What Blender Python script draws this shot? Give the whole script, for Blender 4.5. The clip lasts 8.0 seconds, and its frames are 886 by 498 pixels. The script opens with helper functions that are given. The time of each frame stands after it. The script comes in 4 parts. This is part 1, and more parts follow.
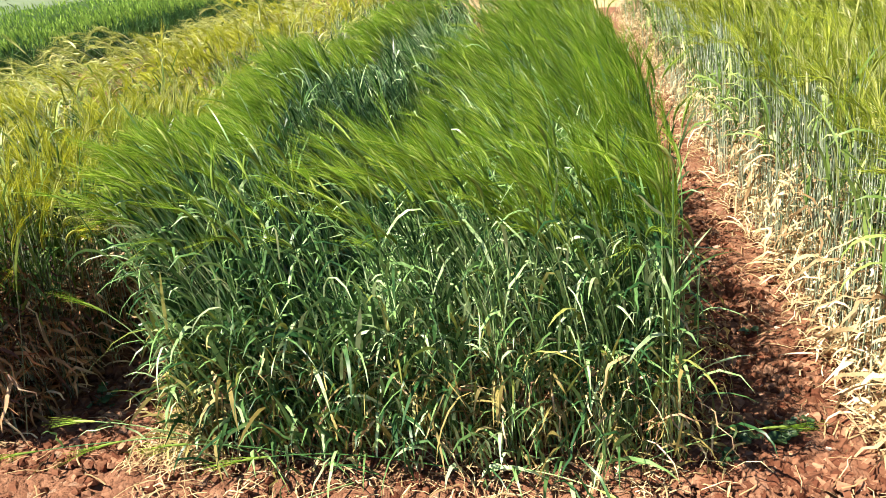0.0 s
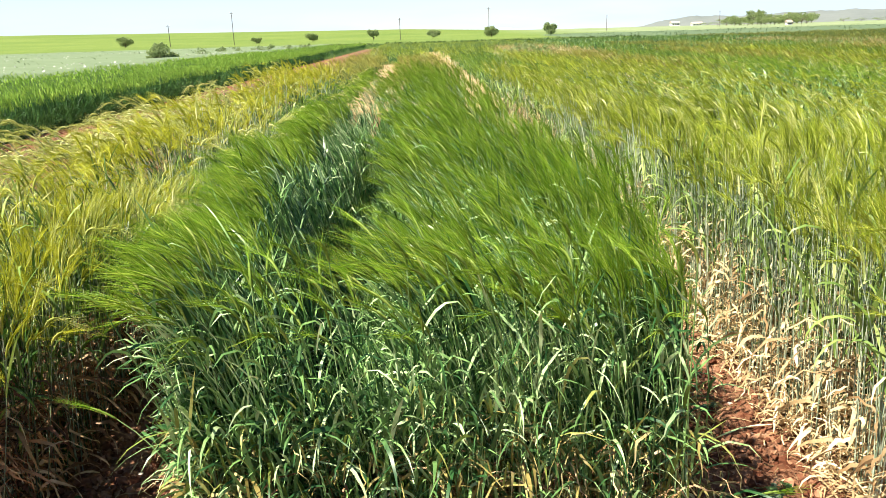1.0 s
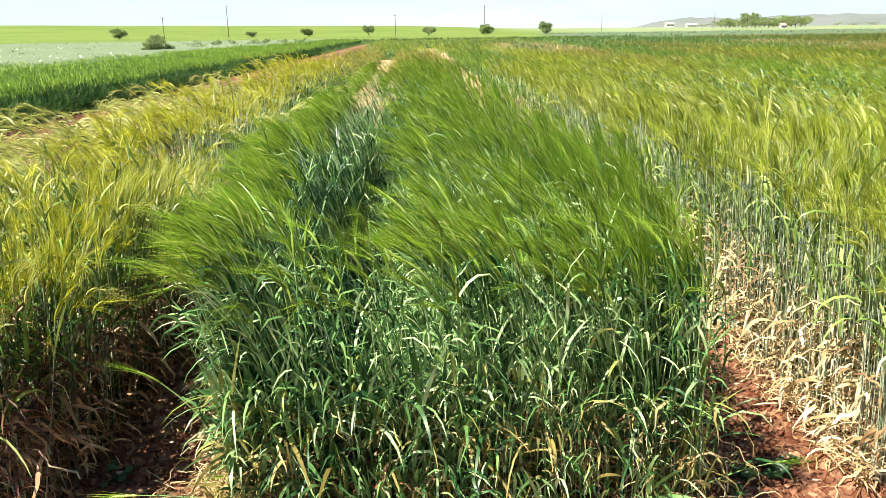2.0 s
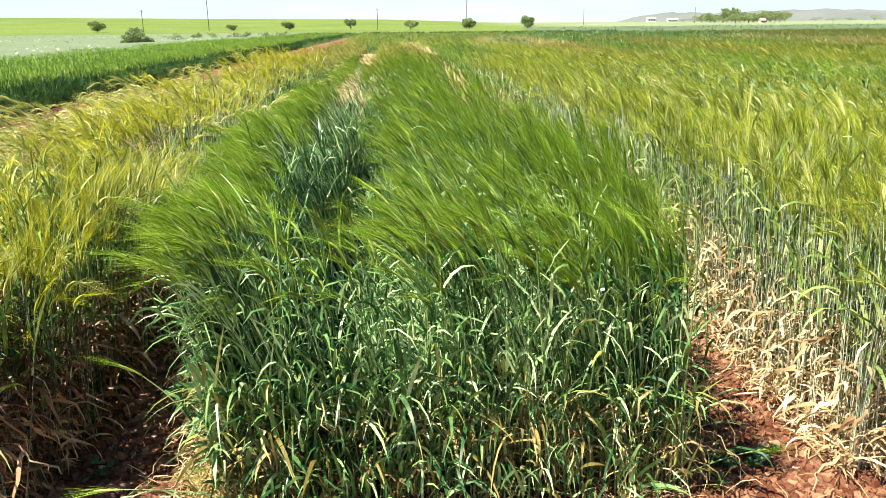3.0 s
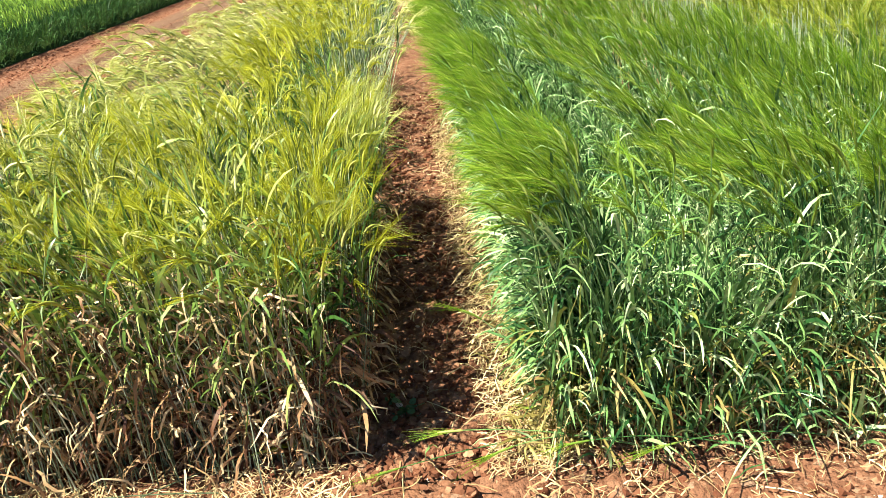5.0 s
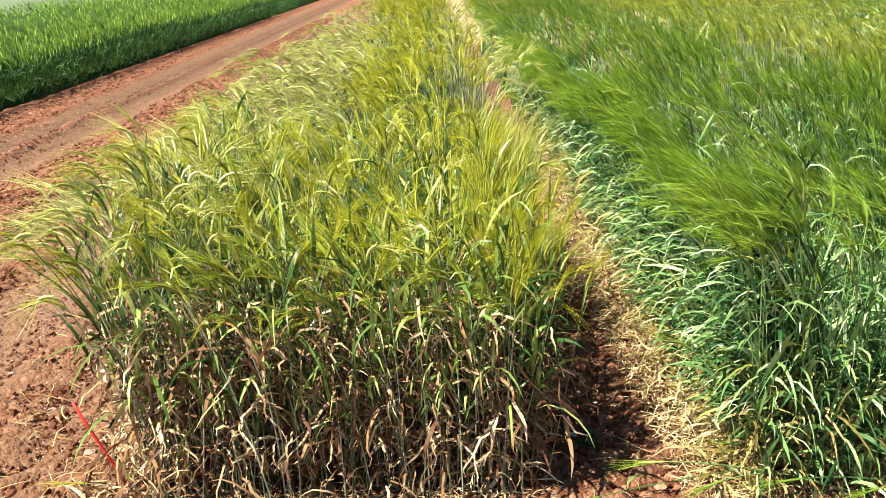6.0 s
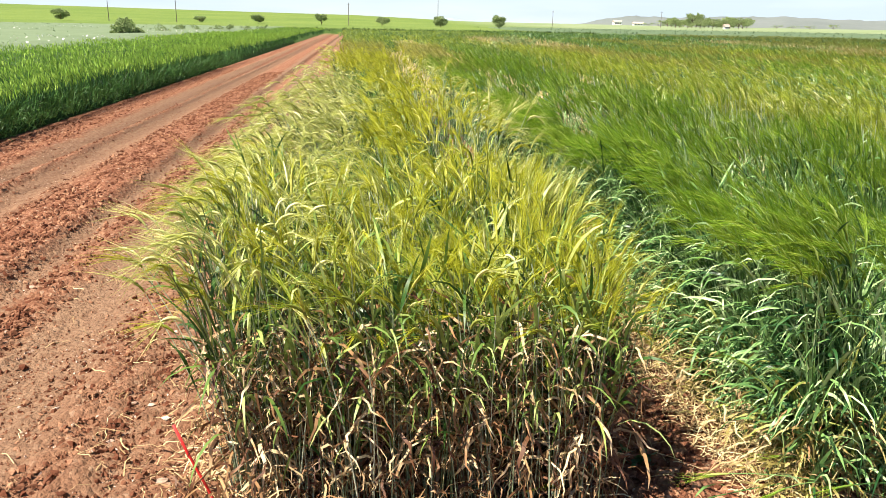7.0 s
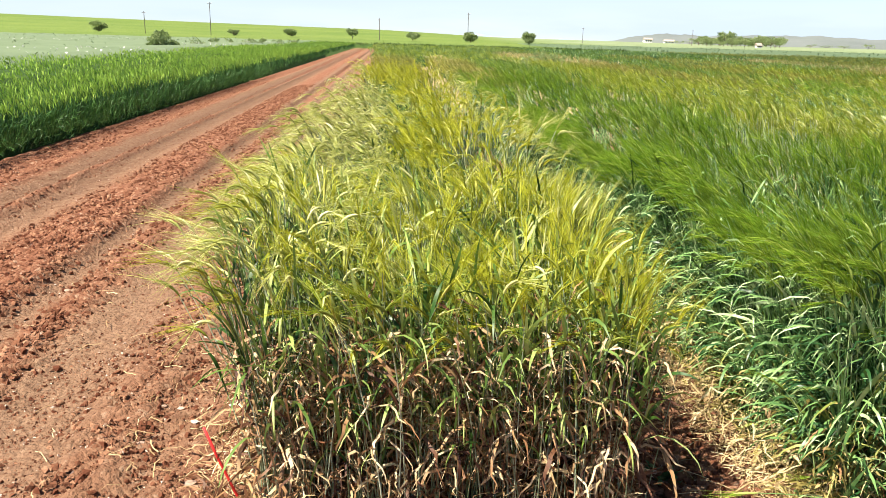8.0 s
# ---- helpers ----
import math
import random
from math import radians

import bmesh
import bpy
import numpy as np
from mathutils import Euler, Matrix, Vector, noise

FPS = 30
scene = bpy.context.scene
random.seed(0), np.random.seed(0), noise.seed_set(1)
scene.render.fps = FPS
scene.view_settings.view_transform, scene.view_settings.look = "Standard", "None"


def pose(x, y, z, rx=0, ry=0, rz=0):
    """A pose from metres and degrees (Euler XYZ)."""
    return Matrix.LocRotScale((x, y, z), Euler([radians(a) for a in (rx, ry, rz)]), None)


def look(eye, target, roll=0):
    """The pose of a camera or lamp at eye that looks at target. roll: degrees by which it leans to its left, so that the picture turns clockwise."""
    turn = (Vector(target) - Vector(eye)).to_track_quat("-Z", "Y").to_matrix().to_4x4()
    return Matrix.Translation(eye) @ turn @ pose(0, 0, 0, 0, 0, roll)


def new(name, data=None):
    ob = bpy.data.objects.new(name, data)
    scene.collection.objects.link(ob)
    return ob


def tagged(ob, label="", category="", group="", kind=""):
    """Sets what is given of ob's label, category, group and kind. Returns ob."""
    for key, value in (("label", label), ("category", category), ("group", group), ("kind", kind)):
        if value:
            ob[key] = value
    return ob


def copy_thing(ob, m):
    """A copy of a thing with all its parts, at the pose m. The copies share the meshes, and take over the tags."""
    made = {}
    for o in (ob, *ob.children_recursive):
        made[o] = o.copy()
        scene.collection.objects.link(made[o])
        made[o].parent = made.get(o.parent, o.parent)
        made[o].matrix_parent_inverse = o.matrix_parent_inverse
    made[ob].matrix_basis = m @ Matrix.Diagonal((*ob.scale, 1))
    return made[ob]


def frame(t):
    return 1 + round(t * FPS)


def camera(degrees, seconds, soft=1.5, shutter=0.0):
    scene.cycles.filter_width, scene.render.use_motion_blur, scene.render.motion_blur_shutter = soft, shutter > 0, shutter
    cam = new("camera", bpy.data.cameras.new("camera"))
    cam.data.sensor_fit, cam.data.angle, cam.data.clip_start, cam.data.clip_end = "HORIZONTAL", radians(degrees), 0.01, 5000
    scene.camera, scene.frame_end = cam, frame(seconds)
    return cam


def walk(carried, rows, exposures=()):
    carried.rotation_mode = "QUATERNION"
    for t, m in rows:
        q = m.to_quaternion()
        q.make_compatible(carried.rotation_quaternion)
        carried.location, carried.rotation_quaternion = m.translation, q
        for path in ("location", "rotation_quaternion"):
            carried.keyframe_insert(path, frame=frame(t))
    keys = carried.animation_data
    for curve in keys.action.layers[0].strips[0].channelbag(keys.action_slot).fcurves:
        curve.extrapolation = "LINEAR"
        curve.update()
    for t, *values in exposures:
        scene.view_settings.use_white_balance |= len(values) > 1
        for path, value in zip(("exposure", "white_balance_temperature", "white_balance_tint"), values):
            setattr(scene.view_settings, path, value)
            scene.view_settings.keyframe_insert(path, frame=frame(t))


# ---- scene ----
cam = camera(60.9, 8.0, 0.5)
EXPOSURE = 1.63
PATH = [
    (0, (0.582, -1.781, 1.555), (0.278, 0.044, 0.795), -4.4),
    (0.2, (0.434, -1.767, 1.587), (0.188, 0.059, 0.811), -3.2),
    (0.5, (0.253, -1.757, 1.616), (-0.01, 0.081, 0.873), -2.3),
    (1, (0.092, -1.923, 1.621), (0.157, 0.0, 1.075), -1.8),
    (1.2, (0.026, -1.986, 1.616), (0.106, -0.055, 1.101), -1.6),
    (1.5, (-0.036, -2.03, 1.6), (0.068, -0.095, 1.107), -0.2),
    (1.7, (-0.04, -2.04, 1.593), (0.041, -0.12, 1.04), -0.8),
    (2.8, (-0.045, -2.056, 1.582), (0.076, -0.138, 1.03), -0.8),
    (3, (-0.045, -2.051, 1.579), (0.086, -0.137, 1.011), -0.6),
    (3.5, (-0.142, -2.038, 1.571), (0.03, -0.133, 0.986), 1.4),
    (3.7, (-0.21, -2.012, 1.559), (-0.022, -0.129, 0.912), 0.5),
    (4, (-0.379, -1.947, 1.547), (-0.214, -0.056, 0.916), 0.1),
    (4.5, (-0.816, -1.865, 1.616), (-0.717, 0.005, 0.915), 0.1),
    (4.7, (-0.912, -1.867, 1.643), (-0.876, 0.005, 0.941), -0.8),
    (5, (-1.033, -1.878, 1.69), (-0.974, -0.049, 0.883), -3.9),
    (5.2, (-1.17, -1.887, 1.724), (-1.191, -0.064, 0.9), -3.5),
    (6.3, (-1.878, -1.904, 1.658), (-1.756, -0.012, 1.021), 1.4),
    (6.5, (-2.008, -1.954, 1.644), (-1.775, -0.061, 1.04), 1.1),
    (6.7, (-2.127, -2.011, 1.651), (-1.886, -0.134, 1.005), 0.4),
    (7, (-2.236, -2.064, 1.664), (-2.007, -0.162, 1.091), 1.0),
    (7.2, (-2.256, -2.08, 1.663), (-2.089, -0.157, 1.139), 1.3),
    (7.5, (-2.261, -2.087, 1.661), (-2.08, -0.164, 1.142), 2.0),
    (8, (-2.253, -2.085, 1.656), (-2.091, -0.165, 1.118), 1.6),
]
walk(cam, [(t, look(eye, aim, roll)) for t, eye, aim, roll in PATH], [(t, EXPOSURE + more, 6200, tint) for t, more, tint in ((0.0, 0.0, 16), (1.0, 0.0, 13), (4.0, 0.0, 13), (4.6, 0.14, 7), (5.1, 0.10, 8), (6.3, -0.12, 14), (8.0, -0.14, 15))])

# ---- light ----
world = bpy.data.worlds.new("sky")
scene.world = world
world.use_nodes = True
wn = world.node_tree.nodes
sky = wn.new("ShaderNodeTexSky")
sky.sky_type = 'NISHITA'
sky.sun_disc = False
SUN = Vector((-0.49, -0.23, 0.84)).normalized()
sky.sun_elevation = math.asin(SUN.z)
sky.sun_rotation = math.atan2(SUN.x, SUN.y)
sky.air_density, sky.dust_density, sky.ozone_density = 0.9, 0.0, 2.0
sky.altitude = 300
# bright haze towards the horizon, broken by thin cloud
wl = world.node_tree.links
way = wn.new("ShaderNodeTexCoord")
split = wn.new("ShaderNodeSeparateXYZ")
wl.new(way.outputs["Generated"], split.inputs[0])
low_band = wn.new("ShaderNodeMapRange")
low_band.inputs[1].default_value, low_band.inputs[2].default_value = 0.02, 0.30
low_band.inputs[3].default_value, low_band.inputs[4].default_value = 1.0, 0.0
wl.new(split.outputs[2], low_band.inputs[0])
stretch = wn.new("ShaderNodeMapping")
stretch.inputs["Scale"].default_value = (2.2, 2.2, 14.0)
wl.new(way.outputs["Generated"], stretch.inputs[0])
veil = wn.new("ShaderNodeTexNoise")
veil.inputs["Scale"].default_value, veil.inputs["Detail"].default_value = 1.6, 6
wl.new(stretch.outputs[0], veil.inputs["Vector"])
thick = wn.new("ShaderNodeMapRange")
thick.inputs[1].default_value, thick.inputs[2].default_value = 0.35, 0.62
thick.inputs[3].default_value, thick.inputs[4].default_value = 0.45, 1.0
wl.new(veil.outputs[0], thick.inputs[0])
share = wn.new("ShaderNodeMath")
share.operation = 'MULTIPLY'
wl.new(low_band.outputs[0], share.inputs[0])
wl.new(thick.outputs[0], share.inputs[1])
blend = wn.new("ShaderNodeMix")
blend.data_type = 'RGBA'
wl.new(share.outputs[0], blend.inputs[0])
wl.new(sky.outputs[0], blend.inputs[6])
blend.inputs[7].default_value = (5.7, 6.7, 7.0, 1)
wl.new(blend.outputs[2], wn["Background"].inputs[0])
wn["Background"].inputs[1].default_value = 0.051
lamp = bpy.data.lights.new("sun", "SUN")
lamp.energy, lamp.angle, lamp.color = 5.0, radians(0.55), (1.0, 0.90, 0.72)
sun = new("sun", lamp)
sun.matrix_world = look(SUN * 50, (0, 0, 0))


# ---- materials ----
def material(name, low, high, rough=0.6, glow=0.0, bump=0.0, scale=30.0, spec=0.4, mid=None):
    """Two colours mixed by a random value for each piece and by noise at two scales; glow: share of light that passes through a thin blade."""
    m = bpy.data.materials.new(name)
    m.use_nodes = True
    n, l = m.node_tree.nodes, m.node_tree.links
    b = n["Principled BSDF"]
    b.inputs["Roughness"].default_value = rough
    b.inputs["Specular IOR Level"].default_value = spec
    co = n.new("ShaderNodeTexCoord")
    big, fine = n.new("ShaderNodeTexNoise"), n.new("ShaderNodeTexNoise")
    big.inputs["Scale"].default_value, fine.inputs["Scale"].default_value = scale * 0.06, scale
    fine.inputs["Detail"].default_value = 4
    for t in (big, fine):
        l.new(co.outputs["Object"], t.inputs["Vector"])
    geo, info = n.new("ShaderNodeNewGeometry"), n.new("ShaderNodeObjectInfo")
    def math_node(op, a, c):
        q = n.new("ShaderNodeMath")
        q.operation = op
        for k, v in enumerate((a, c)):
            if isinstance(v, (int, float)):
                q.inputs[k].default_value = v
            else:
                l.new(v, q.inputs[k])
        return q.outputs[0]
    rnd = math_node('FRACT', math_node('ADD', geo.outputs["Random Per Island"], info.outputs["Random"]), 0)
    f = math_node('ADD', math_node('SUBTRACT', math_node('MULTIPLY', rnd, 0.9), 0.22),
                  math_node('ADD', math_node('MULTIPLY', math_node('SUBTRACT', big.outputs[0], 0.5), 0.8), math_node('MULTIPLY', math_node('SUBTRACT', fine.outputs[0], 0.25), 0.5)))
    ramp = n.new("ShaderNodeValToRGB")
    ramp.color_ramp.elements[0].color, ramp.color_ramp.elements[1].color = (*low, 1), (*high, 1)
    ramp.color_ramp.elements[0].position, ramp.color_ramp.elements[1].position = 0.05, 0.85
    if mid:
        ramp.color_ramp.elements.new(0.5).color = (*mid, 1)
    l.new(f, ramp.inputs[0])
    l.new(ramp.outputs[0], b.inputs["Base Color"])
    if bump:
        bp = n.new("ShaderNodeBump")
        bp.inputs["Strength"].default_value, bp.inputs["Distance"].default_value = bump, 0.01
        l.new(fine.outputs[0], bp.inputs["Height"])
        l.new(bp.outputs[0], b.inputs["Normal"])
    if glow:
        tr, mx = n.new("ShaderNodeBsdfTranslucent"), n.new("ShaderNodeMixShader")
        l.new(ramp.outputs[0], tr.inputs[0])
        mx.inputs[0].default_value = glow
        l.new(b.outputs[0], mx.inputs[1])
        l.new(tr.outputs[0], mx.inputs[2])
        l.new(mx.outputs[0], n["Material Output"].inputs[0])
    return m


M = {}
# rye-green plot
M["stemA"] = material("green_stem", (0.055, 0.15, 0.035), (0.54, 0.66, 0.35), 0.38, 0.05, spec=0.35, mid=(0.225, 0.37, 0.11))
M["leafA"] = material("blue_green_leaf", (0.024, 0.08, 0.022), (0.59, 0.74, 0.40), 0.38, 0.14, spec=0.28, mid=(0.19, 0.345, 0.102))
M["dryA"] = material("straw_leaf", (0.16, 0.13, 0.03), (0.62, 0.52, 0.26), 0.6, 0.2, mid=(0.36, 0.30, 0.09))
M["earA"] = material("green_ear", (0.14, 0.23, 0.03), (0.44, 0.52, 0.14), 0.5, 0.2, spec=0.12, mid=(0.26, 0.36, 0.07))
M["awnA"] = material("green_awn", (0.115, 0.23, 0.012), (0.46, 0.55, 0.08), 0.42, 0.28, spec=0.1, mid=(0.23, 0.37, 0.028))
# yellowing plot
M["stemB"] = material("grey_green_stem", (0.06, 0.09, 0.04), (0.56, 0.62, 0.46), 0.4, 0.05, spec=0.3, mid=(0.24, 0.29, 0.165))
M["leafB"] = material("olive_leaf", (0.03, 0.085, 0.012), (0.44, 0.54, 0.15), 0.4, 0.22, spec=0.35, mid=(0.13, 0.22, 0.035))
M["dryB"] = material("brown_leaf", (0.10, 0.04, 0.015), (0.80, 0.63, 0.38), 0.6, 0.15, mid=(0.41, 0.24, 0.105))
M["earB"] = material("yellow_green_ear", (0.22, 0.25, 0.03), (0.56, 0.54, 0.14), 0.5, 0.2, spec=0.12, mid=(0.38, 0.40, 0.07))
M["awnB"] = material("yellow_awn", (0.28, 0.30, 0.010), (0.68, 0.65, 0.08), 0.45, 0.3, spec=0.08, mid=(0.43, 0.45, 0.03))
M["earP"] = material("pale_ear", (0.26, 0.30, 0.05), (0.86, 0.84, 0.46), 0.5, 0.2, spec=0.12, mid=(0.60, 0.61, 0.22))
M["awnP"] = material("pale_awn", (0.32, 0.36, 0.05), (0.86, 0.85, 0.42), 0.45, 0.3, spec=0.08, mid=(0.56, 0.58, 0.17))
M["dryD"] = material("dark_brown_leaf", (0.06, 0.022, 0.011), (0.42, 0.23, 0.10), 0.65, 0.1, mid=(0.19, 0.085, 0.038))
# glaucous plot
M["stemC"] = material("glaucous_stem", (0.18, 0.24, 0.15), (0.66, 0.72, 0.56), 0.42, 0.05, spec=0.3, mid=(0.42, 0.50, 0.35))
M["leafC"] = material("pale_green_leaf", (0.10, 0.18, 0.035), (0.48, 0.56, 0.2), 0.42, 0.24, spec=0.3, mid=(0.25, 0.35, 0.085))
M["dryC"] = material("cream_leaf", (0.28, 0.18, 0.08), (0.82, 0.70, 0.44), 0.65, 0.2, mid=(0.59, 0.46, 0.24))
M["earC"] = material("light_green_ear", (0.20, 0.25, 0.045), (0.50, 0.52, 0.17), 0.5, 0.2, spec=0.12, mid=(0.34, 0.38, 0.09))
M["awnC"] = material("olive_awn", (0.17, 0.235, 0.014), (0.52, 0.55, 0.085), 0.45, 0.25, spec=0.08, mid=(0.31, 0.37, 0.033))
# other crops
M["leafW"] = material("wheat_leaf", (0.02, 0.065, 0.016), (0.085, 0.19, 0.04), 0.45, 0.15, spec=0.15)
M["headW"] = material("wheat_head", (0.20, 0.36, 0.035), (0.39, 0.545, 0.09), 0.5, 0.35, spec=0.12)
M["leafF"] = material("dull_olive_leaf", (0.11, 0.15, 0.035), (0.27, 0.30, 0.085), 0.6, 0.2, spec=0.1)
M["leafG"] = material("deep_green_leaf", (0.06, 0.10, 0.03), (0.14, 0.19, 0.06), 0.6, 0.2, spec=0.1)
M["awnR"] = material("russet_awn", (0.22, 0.22, 0.045), (0.42, 0.40, 0.095), 0.5, 0.3, spec=0.05)
M["awnG"] = material("mid_green_awn", (0.11, 0.20, 0.025), (0.26, 0.36, 0.06), 0.5, 0.3, spec=0.05)
M["awnY"] = material("straw_awn", (0.351, 0.296, 0.0936), (0.515, 0.452, 0.187), 0.5, 0.3, spec=0.05)
# dark filler green: the shade between the stems is put into its colour
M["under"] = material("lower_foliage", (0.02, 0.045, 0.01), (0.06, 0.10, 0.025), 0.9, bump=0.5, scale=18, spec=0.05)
M["frost"] = material("grey_green_leaf", (0.10, 0.15, 0.075), (0.19, 0.245, 0.14), 0.7, 0.2, scale=8, spec=0.05)
M["petal"] = material("white_petal", (0.602, 0.602, 0.568), (0.731, 0.731, 0.688), 0.6, 0.2)
M["weed"] = material("weed_leaf", (0.03, 0.075, 0.02), (0.075, 0.145, 0.05), 0.45, 0.25)
M["clod"] = material("red_clod", (0.105, 0.039, 0.021), (0.36, 0.198, 0.115), 0.95, bump=0.6, scale=60, spec=0.05, mid=(0.172, 0.078, 0.043))
M["stone"] = material("pale_stone", (0.36, 0.24, 0.17), (0.66, 0.54, 0.44), 0.9, bump=0.4, scale=40, spec=0.2)
M["leafY"] = material("yellowing_leaf", (0.11, 0.16, 0.025), (0.50, 0.50, 0.16), 0.45, 0.2, spec=0.25, mid=(0.27, 0.31, 0.07))
M["litter"] = material("straw_litter", (0.30, 0.20, 0.09), (0.72, 0.60, 0.34), 0.7, 0.2, mid=(0.52, 0.40, 0.20))
M["red"] = material("red_plastic", (0.62, 0.02, 0.02), (0.78, 0.05, 0.04), 0.35)
M["pole"] = material("weathered_timber", (0.09, 0.075, 0.06), (0.18, 0.15, 0.12), 0.85, bump=0.3, scale=12)
M["crown"] = material("tree_leaf", (0.21, 0.28, 0.11), (0.37, 0.44, 0.20), 0.6, 0.35, spec=0.05)
M["bark"] = material("bark", (0.07, 0.05, 0.035), (0.15, 0.11, 0.08), 0.9, bump=0.5, scale=10)
M["hill"] = material("far_scrub", (0.112, 0.132, 0.118), (0.188, 0.205, 0.19), 0.95, scale=0.06)
# blue air haze over the farthest hills, put into their base colour
M["haze"] = material("hazed_far_hill", (0.224, 0.292, 0.361), (0.292, 0.361, 0.413), 0.95, scale=0.02)
M["plaster"] = material("white_plaster", (0.66, 0.65, 0.62), (0.8, 0.8, 0.78), 0.8)
M["roof"] = material("clay_roof", (0.34, 0.27, 0.22), (0.46, 0.38, 0.32), 0.85)


def soil_material():
    """Red earth: fine crumbs, stains, paler packed wheel tracks along the lane, and grassland far off."""
    m = bpy.data.materials.new("red_soil")
    m.use_nodes = True
    n, l = m.node_tree.nodes, m.node_tree.links
    b = n["Principled BSDF"]
    b.inputs["Roughness"].default_value = 0.95
    b.inputs["Specular IOR Level"].default_value = 0.1
    geo = n.new("ShaderNodeNewGeometry")
    def tex(scale, detail=5, rough=0.6):
        t = n.new("ShaderNodeTexNoise")
        t.inputs["Scale"].default_value, t.inputs["Detail"].default_value, t.inputs["Roughness"].default_value = scale, detail, rough
        l.new(geo.outputs["Position"], t.inputs["Vector"])
        return t.outputs[0]
    def ramp(src, stops):
        r = n.new("ShaderNodeValToRGB")
        while len(r.color_ramp.elements) < len(stops):
            r.color_ramp.elements.new(0.5)
        for e, (p, c) in zip(r.color_ramp.elements, stops):
            e.position, e.color = p, (*c, 1)
        l.new(src, r.inputs[0])
        return r.outputs[0]
    def mix(f, a, c, mode='MIX'):
        x = n.new("ShaderNodeMix")
        x.data_type, x.blend_type = 'RGBA', mode
        if isinstance(f, float):
            x.inputs[0].default_value = f
        else:
            l.new(f, x.inputs[0])
        l.new(a, x.inputs[6])
        l.new(c, x.inputs[7])
        return x.outputs[2]
    def cells(scale):
        t = n.new("ShaderNodeTexVoronoi")
        t.inputs["Scale"].default_value = scale
        warp = n.new("ShaderNodeVectorMath")
        warp.operation = 'MULTIPLY_ADD'
        nz = n.new("ShaderNodeTexNoise")
        nz.inputs["Scale"].default_value = scale * 0.7
        l.new(geo.outputs["Position"], nz.inputs["Vector"])
        l.new(nz.outputs["Color"], warp.inputs[0])
        warp.inputs[1].default_value = (0.8 / scale,) * 3
        l.new(geo.outputs["Position"], warp.inputs[2])
        l.new(warp.outputs[0], t.inputs["Vector"])
        return t
    cell, cell2 = cells(42), cells(95)
    crumbs = ramp(tex(55, 6, 0.7), [(0.32, (0.087, 0.030, 0.016)), (0.5, (0.209, 0.080, 0.041)), (0.7, (0.374, 0.183, 0.098))])
    stain = ramp(tex(2.2), [(0.3, (0.145, 0.050, 0.026)), (0.7, (0.236, 0.104, 0.055))])
    col = mix(0.45, crumbs, stain)
    grey = n.new("ShaderNodeSeparateColor")
    l.new(cell.outputs["Color"], grey.inputs[0])
    col = mix(0.5, col, ramp(grey.outputs[0], [(0, (0.08904, 0.03763, 0.02081)), (0.6, (0.2141, 0.1035, 0.05881)), (0.92, (0.3032, 0.1691, 0.0995)), (1, (0.4452, 0.3382, 0.2338))]))
    sep = n.new("ShaderNodeSeparateXYZ")
    l.new(geo.outputs["Position"], sep.inputs[0])
    wob = n.new("ShaderNodeMath")
    wob.operation = 'MULTIPLY_ADD'
    l.new(tex(0.8), wob.inputs[0])
    wob.inputs[1].default_value = 0.3
    l.new(sep.outputs[0], wob.inputs[2])
    rng = n.new("ShaderNodeMapRange")
    rng.inputs[1].default_value, rng.inputs[2].default_value = -7.3, -2.3
    l.new(wob.outputs[0], rng.inputs[0])
    k, w = (0, 0, 0), (1, 1, 1)
    def at(x):
        return (x + 0.15 + 7.3) / 5.0
    tracks = ((-6.22, 0), (-6.12, 0.75), (-5.90, 0.75), (-5.83, 0.05), (-5.72, 0.05), (-5.62, 0.75), (-5.36, 0.7), (-5.15, 0.3), (-5.02, 0), (-4.56, 0), (-4.46, 0.8), (-4.32, 0.7), (-4.24, 0.1), (-4.08, 0.15), (-3.97, 0.85), (-3.60, 0.75), (-3.45, 0.35), (-3.15, 0.6), (-2.9, 0.2))
    packed = ramp(rng.outputs[0], [(0, k)] + [(at(x), (v, v, v)) for x, v in tracks])
    pale = ramp(tex(22, 6, 0.7), [(0.3, (0.118, 0.067, 0.039)), (0.7, (0.275, 0.180, 0.110))])
    near = mix(packed, col, pale)
    far = n.new("ShaderNodeMapRange")
    far.inputs[1].default_value, far.inputs[2].default_value = 95, 125
    l.new(sep.outputs[1], far.inputs[0])
    grass = mix(0.5, ramp(tex(0.02, 3), [(0.35, (0.08131, 0.139, 0.02268)), (0.65, (0.1478, 0.197, 0.04158))]), ramp(tex(0.35, 6, 0.7), [(0.3, (0.07392, 0.126, 0.02268)), (0.7, (0.1628, 0.21, 0.05292))]))
    side = n.new("ShaderNodeMapRange")
    side.inputs[1].default_value, side.inputs[2].default_value = 50, 110
    l.new(sep.outputs[0], side.inputs[0])
    stubble = ramp(tex(0.03, 5, 0.65), [(0.35, (0.150, 0.200, 0.090)), (0.65, (0.215, 0.255, 0.140))])
    grass = mix(side.outputs[0], grass, stubble)
    l.new(mix(far.outputs[0], near, grass), b.inputs["Base Color"])
    bp = n.new("ShaderNodeBump")
    bp.inputs["Strength"].default_value, bp.inputs["Distance"].default_value = 1.0, 0.018
    high = None
    for src, amount in ((tex(38, 6, 0.7), 0.8), (tex(9, 4), 1.2), (cell.outputs["Distance"], -0.6), (cell2.outputs["Distance"], -0.2)):
        q = n.new("ShaderNodeMath")
        q.operation = 'MULTIPLY_ADD'
        l.new(src, q.inputs[0])
        q.inputs[1].default_value = amount
        if high is not None:
            l.new(high, q.inputs[2])
        high = q.outputs[0]
